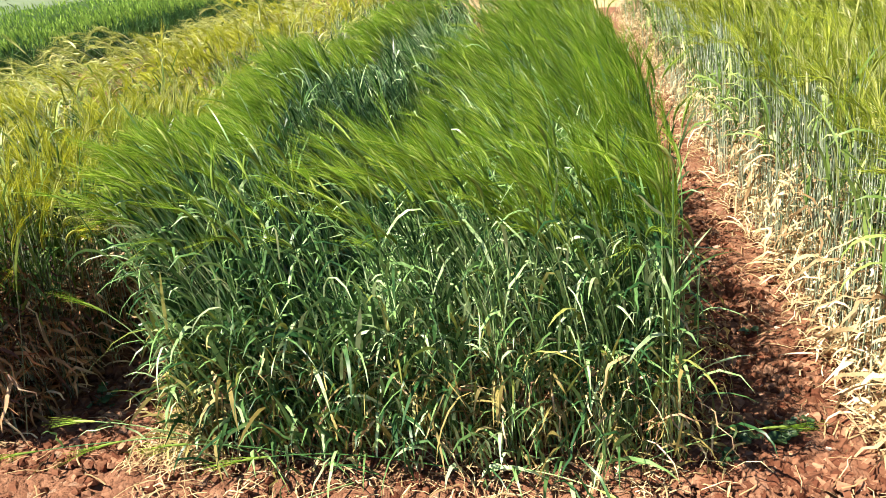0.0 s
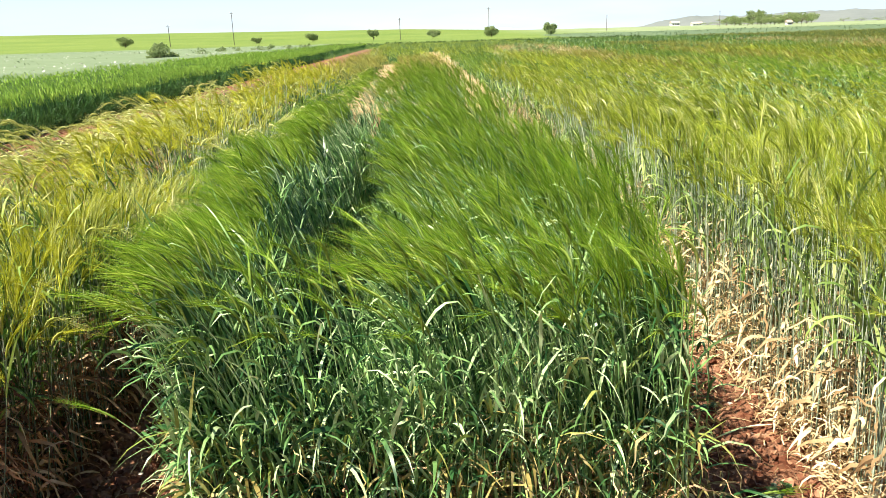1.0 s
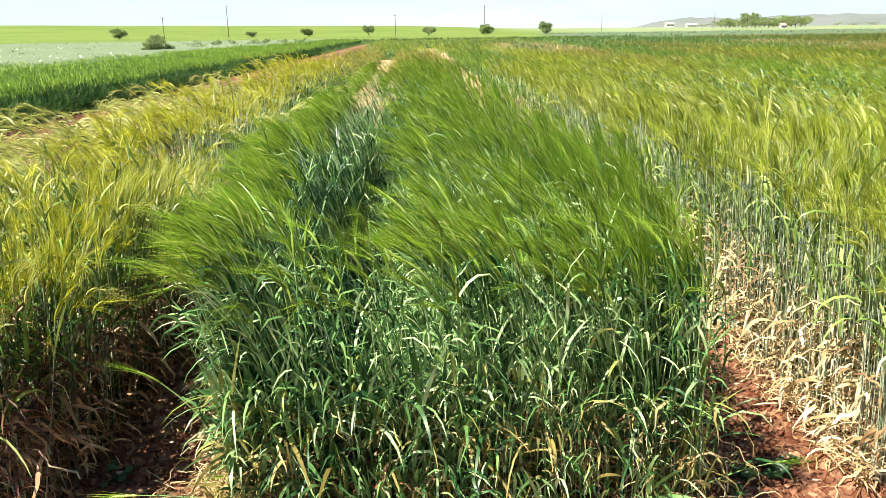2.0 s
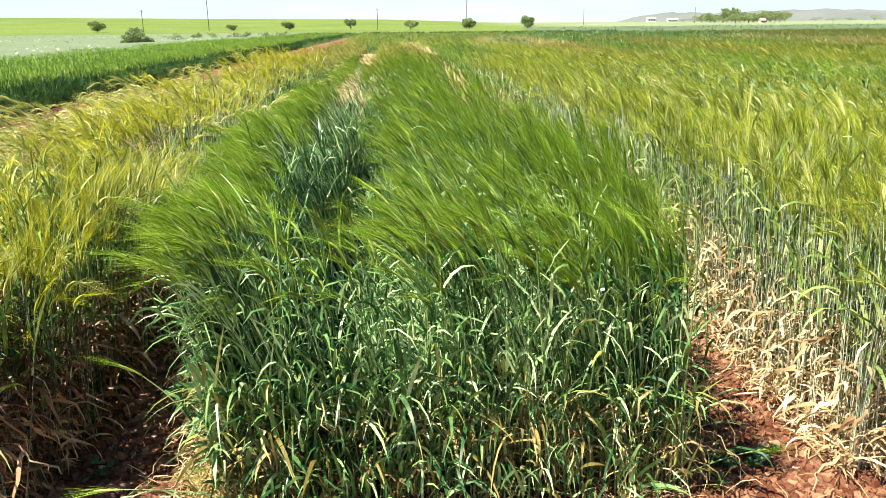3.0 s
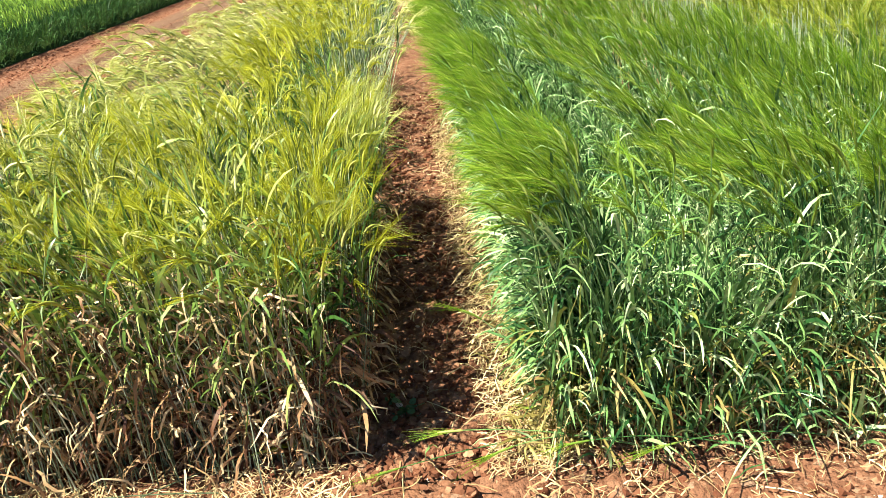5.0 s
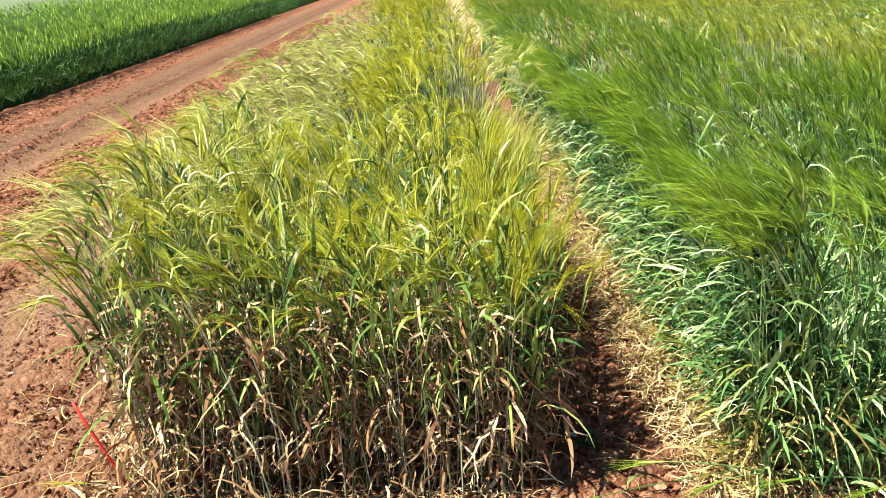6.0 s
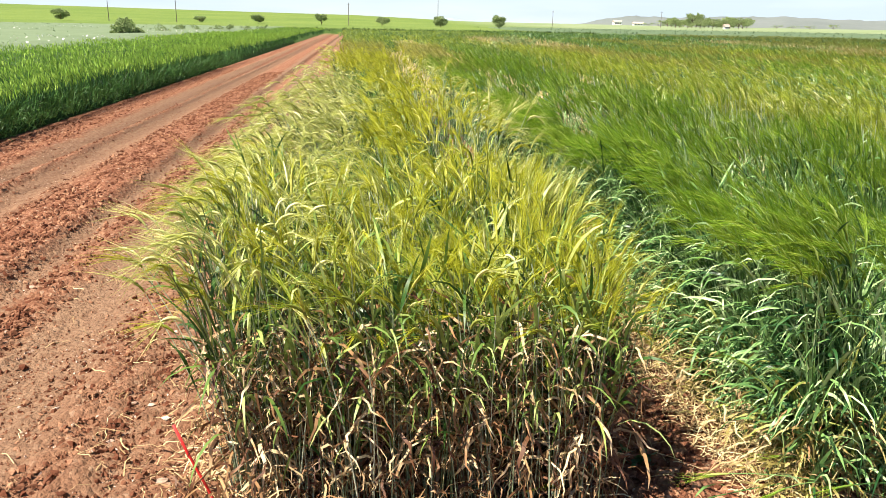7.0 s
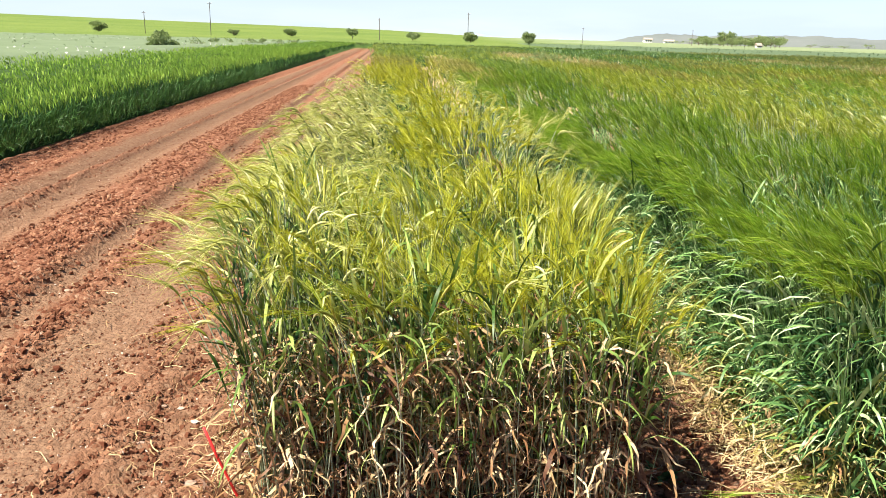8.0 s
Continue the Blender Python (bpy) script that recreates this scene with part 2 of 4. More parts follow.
    l.new(high, bp.inputs["Height"])
    l.new(bp.outputs[0], b.inputs["Normal"])
    return m


M["soil"] = soil_material()


# ---- mesh helpers ----
rs = np.random.RandomState(7)


class Bag:
    """Collects vertices and triangles, to become one mesh."""
    def __init__(self):
        self.v, self.t, self.n = [], [], 0
    def add(self, v, t):
        v = np.asarray(v, np.float32).reshape(-1, 3)
        self.v.append(v)
        self.t.append(np.asarray(t, np.int64).reshape(-1, 3) + self.n)
        self.n += len(v)
        return self
    def mesh(self, name, mat, smooth=True):
        v, t = np.concatenate(self.v), np.concatenate(self.t).astype(np.int32)
        me = bpy.data.meshes.new(name)
        me.vertices.add(len(v))
        me.vertices.foreach_set("co", v.ravel())
        me.loops.add(t.size)
        me.loops.foreach_set("vertex_index", t.ravel())
        me.polygons.add(len(t))
        me.polygons.foreach_set("loop_start", np.arange(0, t.size, 3, dtype=np.int32))
        me.polygons.foreach_set("use_smooth", np.full(len(t), smooth))
        me.update()
        me.validate()
        me.materials.append(mat)
        return me


def part(name, data, parent, label="", kind=""):
    ob = new(name, data)
    ob.parent = parent
    return tagged(ob, label, kind=kind)


def unit(v):
    return v / np.maximum(np.linalg.norm(v, axis=-1, keepdims=True), 1e-9)


def ribbon(bag, P, W, side, pointed=False):
    """Flat blades, with a blunt or a pointed end: P (n, k, 3) centre lines, W (n, k) half widths, side (n, k, 3) or (n, 1, 3)."""
    n, k, _ = P.shape
    if not n:
        return
    o = side * W[..., None]
    V = np.stack([P - o, P + o], 2).reshape(n, k * 2, 3)
    i = np.arange(k - 1) * 2
    q = np.concatenate([np.stack([i, i + 1, i + 3], 1), np.stack([i, i + 3, i + 2], 1)[:k - 2 if pointed else k - 1]])
    T = (np.arange(n) * k * 2)[:, None, None] + q[None]
    bag.add(V, T)


def tube(bag, P, R, sides=3):
    n, k, _ = P.shape
    if not n:
        return
    d = unit(P[:, -1] - P[:, 0])
    a = unit(np.cross(d, np.where(np.abs(d[:, :1]) < 0.9, [[1.0, 0, 0]], [[0, 1.0, 0]])))
    b = np.cross(d, a)
    ang = np.arange(sides) / sides * 2 * np.pi
    ring = a[:, None] * np.cos(ang)[None, :, None] + b[:, None] * np.sin(ang)[None, :, None]
    V = (P[:, :, None] + ring[:, None] * R[..., None, None]).reshape(n, k * sides, 3)
    tri = []
    for r in range(k - 1):
        for s in range(sides):
            s2 = (s + 1) % sides
            p, q = r * sides, (r + 1) * sides
            tri += [(p + s, p + s2, q + s2), (p + s, q + s2, q + s)]
    T = (np.arange(n) * k * sides)[:, None, None] + np.array(tri)[None]
    bag.add(V, T)


def awn_blades(bag, P0, D, L, w, bend, cheap=False):
    """Hair-thin tapering bristles."""
    n = len(P0)
    if not n:
        return
    side = unit(np.cross(D, unit(rs.normal(size=(n, 3)))))
    tip = P0 + D * L[:, None] + bend * L[:, None]
    if cheap:
        V = np.stack([P0 - side * w, P0 + side * w, tip], 1)
        T = np.arange(n * 3).reshape(n, 3)
    else:
        mid = P0 + D * (L * 0.5)[:, None] + bend * (L * 0.22)[:, None]
        V = np.stack([P0 - side * w, P0 + side * w, mid - side * w * 0.75, mid + side * w * 0.75, tip], 1)
        T = (np.arange(n) * 5)[:, None, None] + np.array([(0, 1, 3), (0, 3, 2), (2, 3, 4)])[None]
    bag.add(V, T)


def heading(th, az):
    return np.stack([np.sin(th) * np.cos(az), np.sin(th) * np.sin(az), np.cos(th)], -1)


def grow(x, y, L, th0, th1, az, K, z0=None):
    """Centre lines of stalks that lean from th0 at the root to th1 at the top."""
    n = len(x)
    P = np.zeros((n, K + 1, 3))
    P[:, 0, 0], P[:, 0, 1] = x, y
    P[:, 0, 2] = -0.01 if z0 is None else z0
    for k in range(K):
        th = th0 + (th1 - th0) * ((k + 0.5) / K) ** 1.7
        P[:, k + 1] = P[:, k] + heading(th, az) * (L / K)[:, None]
    return P


def along(P, s):
    """Points at the share s of each stalk."""
    k = P.shape[1] - 1
    f = np.clip(s * k, 0, k - 1e-6)
    i = f.astype(int)
    r = np.arange(len(P))
    return P[r, i] + (P[r, i + 1] - P[r, i]) * (f - i)[:, None]


def leaf_blades(bag, base, az, L, w, a0, a1, k=7, twist=0.5, hang=(0.7, 3.2), crumple=0.0):
    """Arching blades: a0, a1 are their angles from upright at the base and the tip."""
    n = len(base)
    if not n:
        return
    P = np.zeros((n, k, 3))
    P[:, 0] = base
    turn = rs.normal(0, 0.25, n)
    late = rs.uniform(hang[0], hang[1], n)
    for j in range(k - 1):
        f = (j + 0.5) / (k - 1)
        P[:, j + 1] = P[:, j] + heading(a0 + (a1 - a0) * f ** late, az + turn * f) * (L / (k - 1))[:, None]
    prof = np.interp(np.linspace(0, 1, k), [0, 0.15, 0.5, 0.8, 1], [0.55, 0.95, 1, 0.6, 0.06])
    tw = rs.normal(0, twist, n)[:, None] * np.linspace(0.2, 1.6, k)[None]
    flat = np.stack([-np.sin(az), np.cos(az), np.zeros(n)], -1)[:, None]
    if crumple:
        P[:, 2:] += rs.normal(0, crumple, P[:, 2:].shape)
    d = unit(np.gradient(P, axis=1))
    nor = np.cross(flat + 0 * d, d)
    ribbon(bag, P, w[:, None] * prof[None], flat * np.cos(tw)[..., None] + nor * np.sin(tw)[..., None], True)


def ears(bag, awns, tip, th, az, L, w, count, awn_len, awn_w, spread, nod, rich=2):
    """Bearded ears that go on from the stalks' tips and nod over, with their awns."""
    n = len(tip)
    if not n:
        return
    k = (3, 4, 8)[rich]
    P = np.zeros((n, k, 3))
    P[:, 0] = tip
    for j in range(k - 1):
        P[:, j + 1] = P[:, j] + heading(th + nod * (j + 0.5) / (k - 1), az) * (L / (k - 1))[:, None]
    end = heading(th + nod, az)
    if rich == 2:
        prof = np.array([0.35, 0.9, 0.72, 1.0, 0.72, 0.92, 0.6, 0.15])
        tube(bag, P, w[:, None] * prof[None], 4)
    elif rich == 1:
        tube(bag, P, w[:, None] * np.array([0.5, 1, 0.9, 0.15])[None], 3)
    else:
        ribbon(bag, P, w[:, None] * np.array([0.6, 1, 0.2])[None], unit(rs.normal(size=(n, 1, 3))))
    r = np.repeat(np.arange(n), count)
    f = rs.uniform(0.05, 1, len(r))
    base = along(P[r], f)
    d = heading(th[r] + nod[r] * np.clip(f + 0.3, 0, 1.2), az[r])
    d = unit(d + rs.normal(0, spread, (len(r), 3)))
    bend = np.stack([np.cos(az[r]) * 0.10, np.sin(az[r]) * 0.10, np.full(len(r), -0.08)], -1) + rs.normal(0, 0.03, (len(r), 3))
    awn_blades(awns, base, d, awn_len * rs.uniform(0.6, 1.15, len(r)), awn_w, bend, rich < 2)


def scatter(x0, x1, y0, y1, density):
    n = max(1, int((x1 - x0) * (y1 - y0) * density))
    return rs.uniform(x0, x1, n), rs.uniform(y0, y1, n)


def row_x(x, y):
    """The rows run a little to the side of the y axis."""
    return x + 0.008 * y


def deg(a, b, n):
    return np.radians(rs.uniform(a, b, n))


# ---- ground ----
def spaced(a, b, step):
    return np.arange(a, b, step)


def ground_z(x, y):
    """Height of the ground: wheel ruts in the lane, crumbs and clods near by, a long rise far off."""
    r = np.hypot(x, y)
    az = np.degrees(np.arctan2(x, y))
    rise = np.interp(az, [-60, -25, 0, 8, 25, 60], [12.5, 11.0, 7.5, 4.0, 2.6, 2.4])
    q = np.clip((r - 230) / 480, 0, 1)
    z = np.where(y > 0, rise * q * q * (3 - 2 * q), 0)
    xr = x - 0.008 * y
    for cx, wd, dp in ((-6.0, 0.10, 0.06), (-5.5, 0.13, 0.05), (-4.40, 0.10, 0.025), (-3.85, 0.16, 0.02)):
        z = z - dp * np.exp(-((xr - cx) / wd) ** 2)
    for cx, wd, dp in ((-6.35, 0.14, 0.05), (-5.77, 0.06, 0.055), (-6.8, 0.2, 0.04), (-5.0, 0.2, 0.025), (-4.16, 0.07, 0.025), (-3.4, 0.12, 0.02)):
        z = z + dp * np.exp(-((xr - cx) / wd) ** 2)
    z = z + 0.065 / (1 + np.exp(np.clip((xr + 4.53) / 0.022, -40, 40))) * np.clip((xr + 5.2) / 0.5, 0, 1)
    return z


def build_ground():
    xs = np.concatenate([-np.geomspace(3000, 8.2, 40), spaced(-8, -2.7, 0.04), spaced(-2.7, 2.4, 0.06), np.geomspace(2.5, 3000, 44)])
    ys = np.concatenate([-np.geomspace(400, 2.7, 16), spaced(-2.6, 3.5, 0.065), spaced(3.5, 14, 0.14), np.geomspace(14.2, 4500, 60)])
    X, Y = np.meshgrid(xs, ys)
    Z = ground_z(X, Y)
    near = np.exp(-np.maximum(0, np.hypot(X + 2, Y - 1) - 7) / 4)
    smooth_tracks = ((X > -6.15) & (X < -5.88)) | ((X > -5.65) & (X < -5.3)) | ((X > -4.48) & (X < -4.28)) | ((X > -4.0) & (X < -3.55))
    rough = np.where(smooth_tracks, 0.45, 1.35)
    Z = Z + near * rough * (rs.normal(0, 0.009, X.shape) + 0.012 * np.sin(X * 23 + 3 * np.sin(Y * 11)) * np.sin(Y * 19 + 2 * np.sin(X * 13)))
    V = np.stack([X, Y, Z], -1).reshape(-1, 3)
    a = (np.arange(len(ys) - 1)[:, None] * len(xs) + np.arange(len(xs) - 1)[None]).ravel()
    w = len(xs)
    T = np.concatenate([np.stack([a, a + 1, a + w + 1], 1), np.stack([a, a + w + 1, a + w], 1)])
    ob = new("ground", Bag().add(V, T).mesh("ground", M["soil"]))
    return tagged(ob, "bare red-brown earth with packed wheel tracks and far grassland", "ground", kind="structure")


ground = build_ground()


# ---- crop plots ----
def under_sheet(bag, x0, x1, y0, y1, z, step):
    """A closed, lumpy filler sheet for the lower leaves inside a stand: it hides the ground and stops the sun."""
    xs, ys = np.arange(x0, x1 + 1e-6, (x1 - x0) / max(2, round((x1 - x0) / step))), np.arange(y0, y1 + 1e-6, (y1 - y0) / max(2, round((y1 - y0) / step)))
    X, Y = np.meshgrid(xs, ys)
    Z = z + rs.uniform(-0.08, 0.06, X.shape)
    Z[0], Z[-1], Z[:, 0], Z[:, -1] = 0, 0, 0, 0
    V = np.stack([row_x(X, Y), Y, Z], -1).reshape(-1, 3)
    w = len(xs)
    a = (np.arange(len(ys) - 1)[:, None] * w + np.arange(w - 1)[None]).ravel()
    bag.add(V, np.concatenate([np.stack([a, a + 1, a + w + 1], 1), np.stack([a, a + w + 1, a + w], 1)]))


def lean_green(x, y, n):
    """The lodged green plot: a ridge combed over to one side, a furrow of leaves, then a fuller mass that nods the same way."""
    cut = -0.39 + 0.04 * np.sin(y * 1.7) + 0.03 * np.sin(y * 4.1 + 1)
    ridge = x < cut
    far_side = np.interp(y, [0.2, 0.8, 2.0, 4.0, 8.0, 10.5], [0.48, 0.59, 0.60, 0.54, 0.46, 0.0]) + 0.05 * np.sin(y * 2.9)
    inner = (~ridge) & (x < cut + far_side)
    brow = (~ridge) & (~inner) & (x < cut + far_side + 0.28)
    edge = x < -0.48
    back = np.clip(y / 1.6, 0.6, 1)
    th0 = np.where(ridge, deg(-4, 5, n), deg(0, 6, n))
    th0 = np.where(edge, deg(-2, 6, n), th0)
    lip = np.clip(1 - (x - cut - far_side) / 0.28, 0, 1)
    th1 = np.where(ridge, deg(24, 52, n), np.where(brow, deg(15, 33, n) + np.radians(17) * lip, deg(8, 34, n)))
    th1 = np.where(edge, deg(4, 32, n) * back, th1)
    th1 = np.where(ridge, th1 + np.radians(np.interp(y, [2.0, 5.0], [0, 13])), th1)
    th1 = np.where(inner, deg(10, 45, n), th1)
    th1 = np.where(x > 0.78, deg(1, 13, n), th1)
    az = np.pi + rs.normal(0.15, 0.24, n) * np.where(ridge | brow, 0.8, 1.5)
    L = np.where(ridge, rs.uniform(0.84, 0.96, n) + 0.08 * np.clip((x + 0.6) / 0.25, 0, 1), np.where(brow, rs.uniform(0.70, 0.90, n), rs.uniform(0.80, 1.0, n)))
    L = np.where(inner, rs.uniform(0.16, 0.32, n) + 0.22 * np.clip((x - cut) / far_side, 0, 1), L)
    L = np.where((y < 0.6) & ~ridge & ~inner, rs.uniform(0.80, 0.97, n), L)
    L = np.where(inner & (y < 6) & (rs.uniform(0, 1, n) < np.where(x < cut + 0.15, 0.5, 0.1)), 0.0, L)
    right = x > 0.89
    az = np.where(right & (rs.uniform(0, 1, n) < 0.04), rs.normal(0, 0.6, n), az)
    nod = np.where(ridge, deg(10, 52, n), np.where(brow, deg(0, 25, n), deg(2, 40, n)))
    return th0, th1, az, L, np.zeros(n, bool), ~inner, nod


def lean_yellow(x, y, n):
    th0, th1 = deg(0, 7, n), deg(6, 34, n)
    az = np.where((y < 2.2) & (rs.uniform(0, 1, n) < 0.45), rs.uniform(0, 2 * np.pi, n), np.pi + rs.normal(0.15, 0.85, n))
    L = np.where(y < 0.7, rs.uniform(0.80, 0.97, n), rs.uniform(0.76, 0.98, n))
    th0 = np.where(y < 0.7, deg(0, 13, n), th0)
    left, right = x < -2.54, (x > -1.52) & (rs.uniform(0, 1, n) < 0.5)
    th1 = np.where(left, deg(8, 33, n), np.where(x > -1.52, deg(0, 10, n), th1))
    L = np.where(left, rs.uniform(0.84, 1.0, n), L)
    az = np.where(right, rs.normal(0, 0.9, n), az)
    rear = y > 2.0 + 0.3 * np.sin(x * 4)
    L = L * np.interp(y, [1.5, 3.5], [1.0, 1.10])
    pale = (x < -1.85 + 0.2 * np.sin(y * 1.3)) & rear & (y < 10.5)
    front = (~rear) & (rs.uniform(0, 1, n) < np.where(x < -2.3, 0.35, 0.10))
    front = front | (rear & (x > -1.46) & (rs.uniform(0, 1, n) < 0.5))
    th1 = np.where(pale, deg(35, 80, n), th1)
    az = np.where(pale, np.pi + rs.normal(0.5, 0.5, n), az)
    over = (x > -1.44) & (y > 1.0) & (rs.uniform(0, 1, n) < 0.6)
    th1 = np.where(over, np.radians(np.interp(y, [1.0, 2.6, 4.4, 6.0], [0, 8, 34, 55])) + deg(-8, 14, n), th1)
    az = np.where(over, rs.normal(0.1, 0.4, n), az)
    nod = np.where((rs.uniform(0, 1, n) < np.where(rear, 0.5, 0.75)) & ~left, deg(0, 30, n), deg(35, 110, n))
    # the near corner is lower and spills over the bare gap
    low = (x > -1.56) & (y < 2.6)
    L = np.where(low, L * 0.86, L)
    spill = (x > -1.42) & (y < 1.2) & (rs.uniform(0, 1, n) < 0.15)
    L = np.where(spill, rs.uniform(0.50, 0.70, n), L)
    th1 = np.where(spill, deg(4, 26, n), th1)
    az = np.where(spill, rs.normal(-0.4, 0.6, n), az)
    nod = np.where(spill, deg(40, 90, n), nod)
    fringe = (x < -2.52) & (rs.uniform(0, 1, n) < 0.65)
    return th0, th1, az, L, pale | front | over | fringe, np.ones(n, bool), nod


def lean_grey(x, y, n):
    far_off = np.clip((y - 1.5) / 3, 0, 1)
    th0, th1 = deg(0, 5, n), deg(4, 26, n) + np.radians(22) * far_off
    th1 = np.where((x > 1.5) & (x < 1.95), th1 * 0.35, th1)
    az = np.pi + rs.normal(0.0, 1.1, n) * (1 - 0.55 * far_off)
    L = rs.uniform(0.80, 1.0, n)
    nod = np.where(rs.uniform(0, 1, n) < 0.7, deg(0, 30, n), deg(30, 90, n))
    return th0, th1, az, L, rs.uniform(0, 1, n) < 0.12, np.ones(n, bool), nod


def stand(key, x0, x1, y0, y1, lean, label, near=2.6, mid=6.5, dense=(360, 200, 75), leaf_w=0.0075, dry=(2, 0.5, 0.3), awns=(26, 40, 26), awn_len=0.15, name="barley_plot", pale="P", leafy=4, fore=380, leaf_from=0.22, fill=0.46, skirt=0.17, comb=0.6, rear_leaf=3, lee=260, crest=0):
    """One plot of bearded barley, with full stalks in front and simpler ones farther back."""
    top = tagged(new(name), label, "crop plot", "barley trial plots")
    top.location = ((x0 + x1) / 2, y0, 0)
    off = np.array([(x0 + x1) / 2, y0, 0])
    bags = {k: Bag() for k in ("stem_mass", "foliage", "dead_foliage", "ear_mass", "beard", "pale_ear_mass", "pale_beard", "lower_foliage")}
    zones = [(y0, min(near, y1), dense[0], 2), (near, min(mid, y1), dense[1], 1), (mid, y1, dense[2], 0)]
    for a, b, dn, rich in zones:
        if b <= a:
            continue
        x, y = scatter(x0, x1, a, b, dn)
        if rich == 2:
            ex, ey = scatter(x0, x1, y0, y0 + 0.25, fore)
            lx, ly = scatter(x0, x0 + 0.15, a, b, lee)
            gx, gy = scatter(x1 - 0.18, x1, a, b, 800)
            x, y = np.concatenate([x, ex, lx, gx]), np.concatenate([y, ey, ly, gy])
        if crest and rich:
            cx, cy = scatter(x0, x0 + crest, a, b, dn * 1.3)
            x, y = np.concatenate([x, cx]), np.concatenate([y, cy])
        n = len(x)
        th0, th1, az, L, pl, bear, nd = lean(x, y, n)
        live = L > 0.05
        x, y, th0, th1, az, L, pl, bear, nd = (q[live] for q in (x, y, th0, th1, az, L, pl, bear, nd))
        n = len(x)
        x = x + 0.024 * np.sin(x * 2 * np.pi / 0.17 + 0.4 * np.sin(y * 1.3)) + 0.012 * np.sin(y * 31 + x * 9)
        y = y + 0.02 * np.sin(y * 2 * np.pi / 0.14 + 2 * np.sin(x * 7))
        L = L * (1 + 0.07 * np.sin(x * 21 + 2 * np.sin(y * 3)) * np.sin(y * 17 + 1.5 * np.sin(x * 6)))
        L = L * (1 + 0.05 * np.sin(x * 5 + y * 2.3) + 0.05 * np.sin(y * 3.7 - x * 2))
        P = grow(row_x(x, y), y, L, th0, th1, az, 5 if rich == 2 else 3)
        edge = (x - x0 < 0.3) | (x1 - x < 0.3) | (y - y0 < 0.55)
        st = edge | (rs.uniform(0, 1, n) < (0.8 if rich == 2 else 0.12 if rich else 0))
        if rich == 0:
            st &= rs.uniform(0, 1, n) < 0.3
        sw = (0.0032, 0.0027, 0.0022)[rich]
        if st.any():
            tube(bags["stem_mass"], P[st], np.linspace(1.15, 0.7, P.shape[1])[None] * sw * np.ones((st.sum(), 1)), 3)
        # green leaves
        for j in range(leafy if rich == 2 else rear_leaf if rich else 2):
            pick = rs.uniform(0, 1, n) < (0.85 if rich else 0.8)
            m = pick.sum()
            s = rs.uniform(leaf_from, 0.92, m) if rich == 2 else rs.uniform(0.3, 0.78, m)
            la = np.where(rs.uniform(0, 1, m) < comb, az[pick] + rs.normal(0, 0.7 if comb < 0.7 else 0.45, m), rs.uniform(0, 2 * np.pi, m))
            leaf_blades(bags["foliage"], along(P[pick], s), la, rs.uniform(0.12, 0.31, m), leaf_w * rs.uniform(0.4, 1.15, m) * (1, 1.25, 1.7)[2 - rich],
                        deg(3, 24, m) + th1[pick] * s * 0.4, np.where(rs.uniform(0, 1, m) < 0.55, deg(15, 70, m), deg(110, 180, m)) + th1[pick] * 0.2, (3, 4, 7)[rich])
        # dry leaves, low down
        cnt = dry[0] if rich == 2 else dry[1]
        for j in range(int(math.ceil(cnt))):
            pick = (rs.uniform(0, 1, n) < min(1, cnt - j)) & (edge | (rs.uniform(0, 1, n) < 0.35))
            m = pick.sum()
            if rich and m:
                s = rs.uniform(0.02, 0.62, m) ** 1.2
                leaf_blades(bags["dead_foliage"], along(P[pick], s), rs.uniform(0, 2 * np.pi, m), rs.uniform(0.09, 0.27, m), leaf_w * rs.uniform(0.4, 1.25, m), deg(8, 50, m), deg(150, 188, m), 7 if rich == 2 else 4, 1.3, (0.25, 0.9), 0.005)
        # ears
        has = bear & (rs.uniform(0, 1, n) < 0.92)
        th = th1 * 1.02
        for sel, eb, ab in ((has & ~pl, "ear_mass", "beard"), (has & pl, "pale_ear_mass", "pale_beard")):
            m = sel.sum()
            if m:
                ears(bags[eb], bags[ab], P[sel, -1], th[sel], az[sel] + rs.normal(0, 0.3, m), rs.uniform(0.065, 0.10, m), rs.uniform(0.0040, 0.0056, m) * (1.1, 1.1, 1)[rich] * (1.15 if eb == "pale_ear_mass" else 1),
                     awns[2 - rich], awn_len, (0.0010, 0.0007, 0.0007)[rich], 0.12 if eb == "ear_mass" else 0.10, nd[sel], rich)
    # filler sheet near the edges: looks like dark gaps and blocks the sun
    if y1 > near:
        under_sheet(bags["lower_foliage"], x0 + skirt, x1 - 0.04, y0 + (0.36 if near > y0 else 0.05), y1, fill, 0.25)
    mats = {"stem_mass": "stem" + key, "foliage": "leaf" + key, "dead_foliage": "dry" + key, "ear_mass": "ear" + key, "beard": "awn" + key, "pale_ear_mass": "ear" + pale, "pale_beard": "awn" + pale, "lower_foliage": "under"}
    for k, bag in bags.items():
        if bag.n:
            bag.v = [v - off for v in bag.v]
            part(k, bag.mesh(k, M[mats[k]]), top, kind="stuff")
    return top


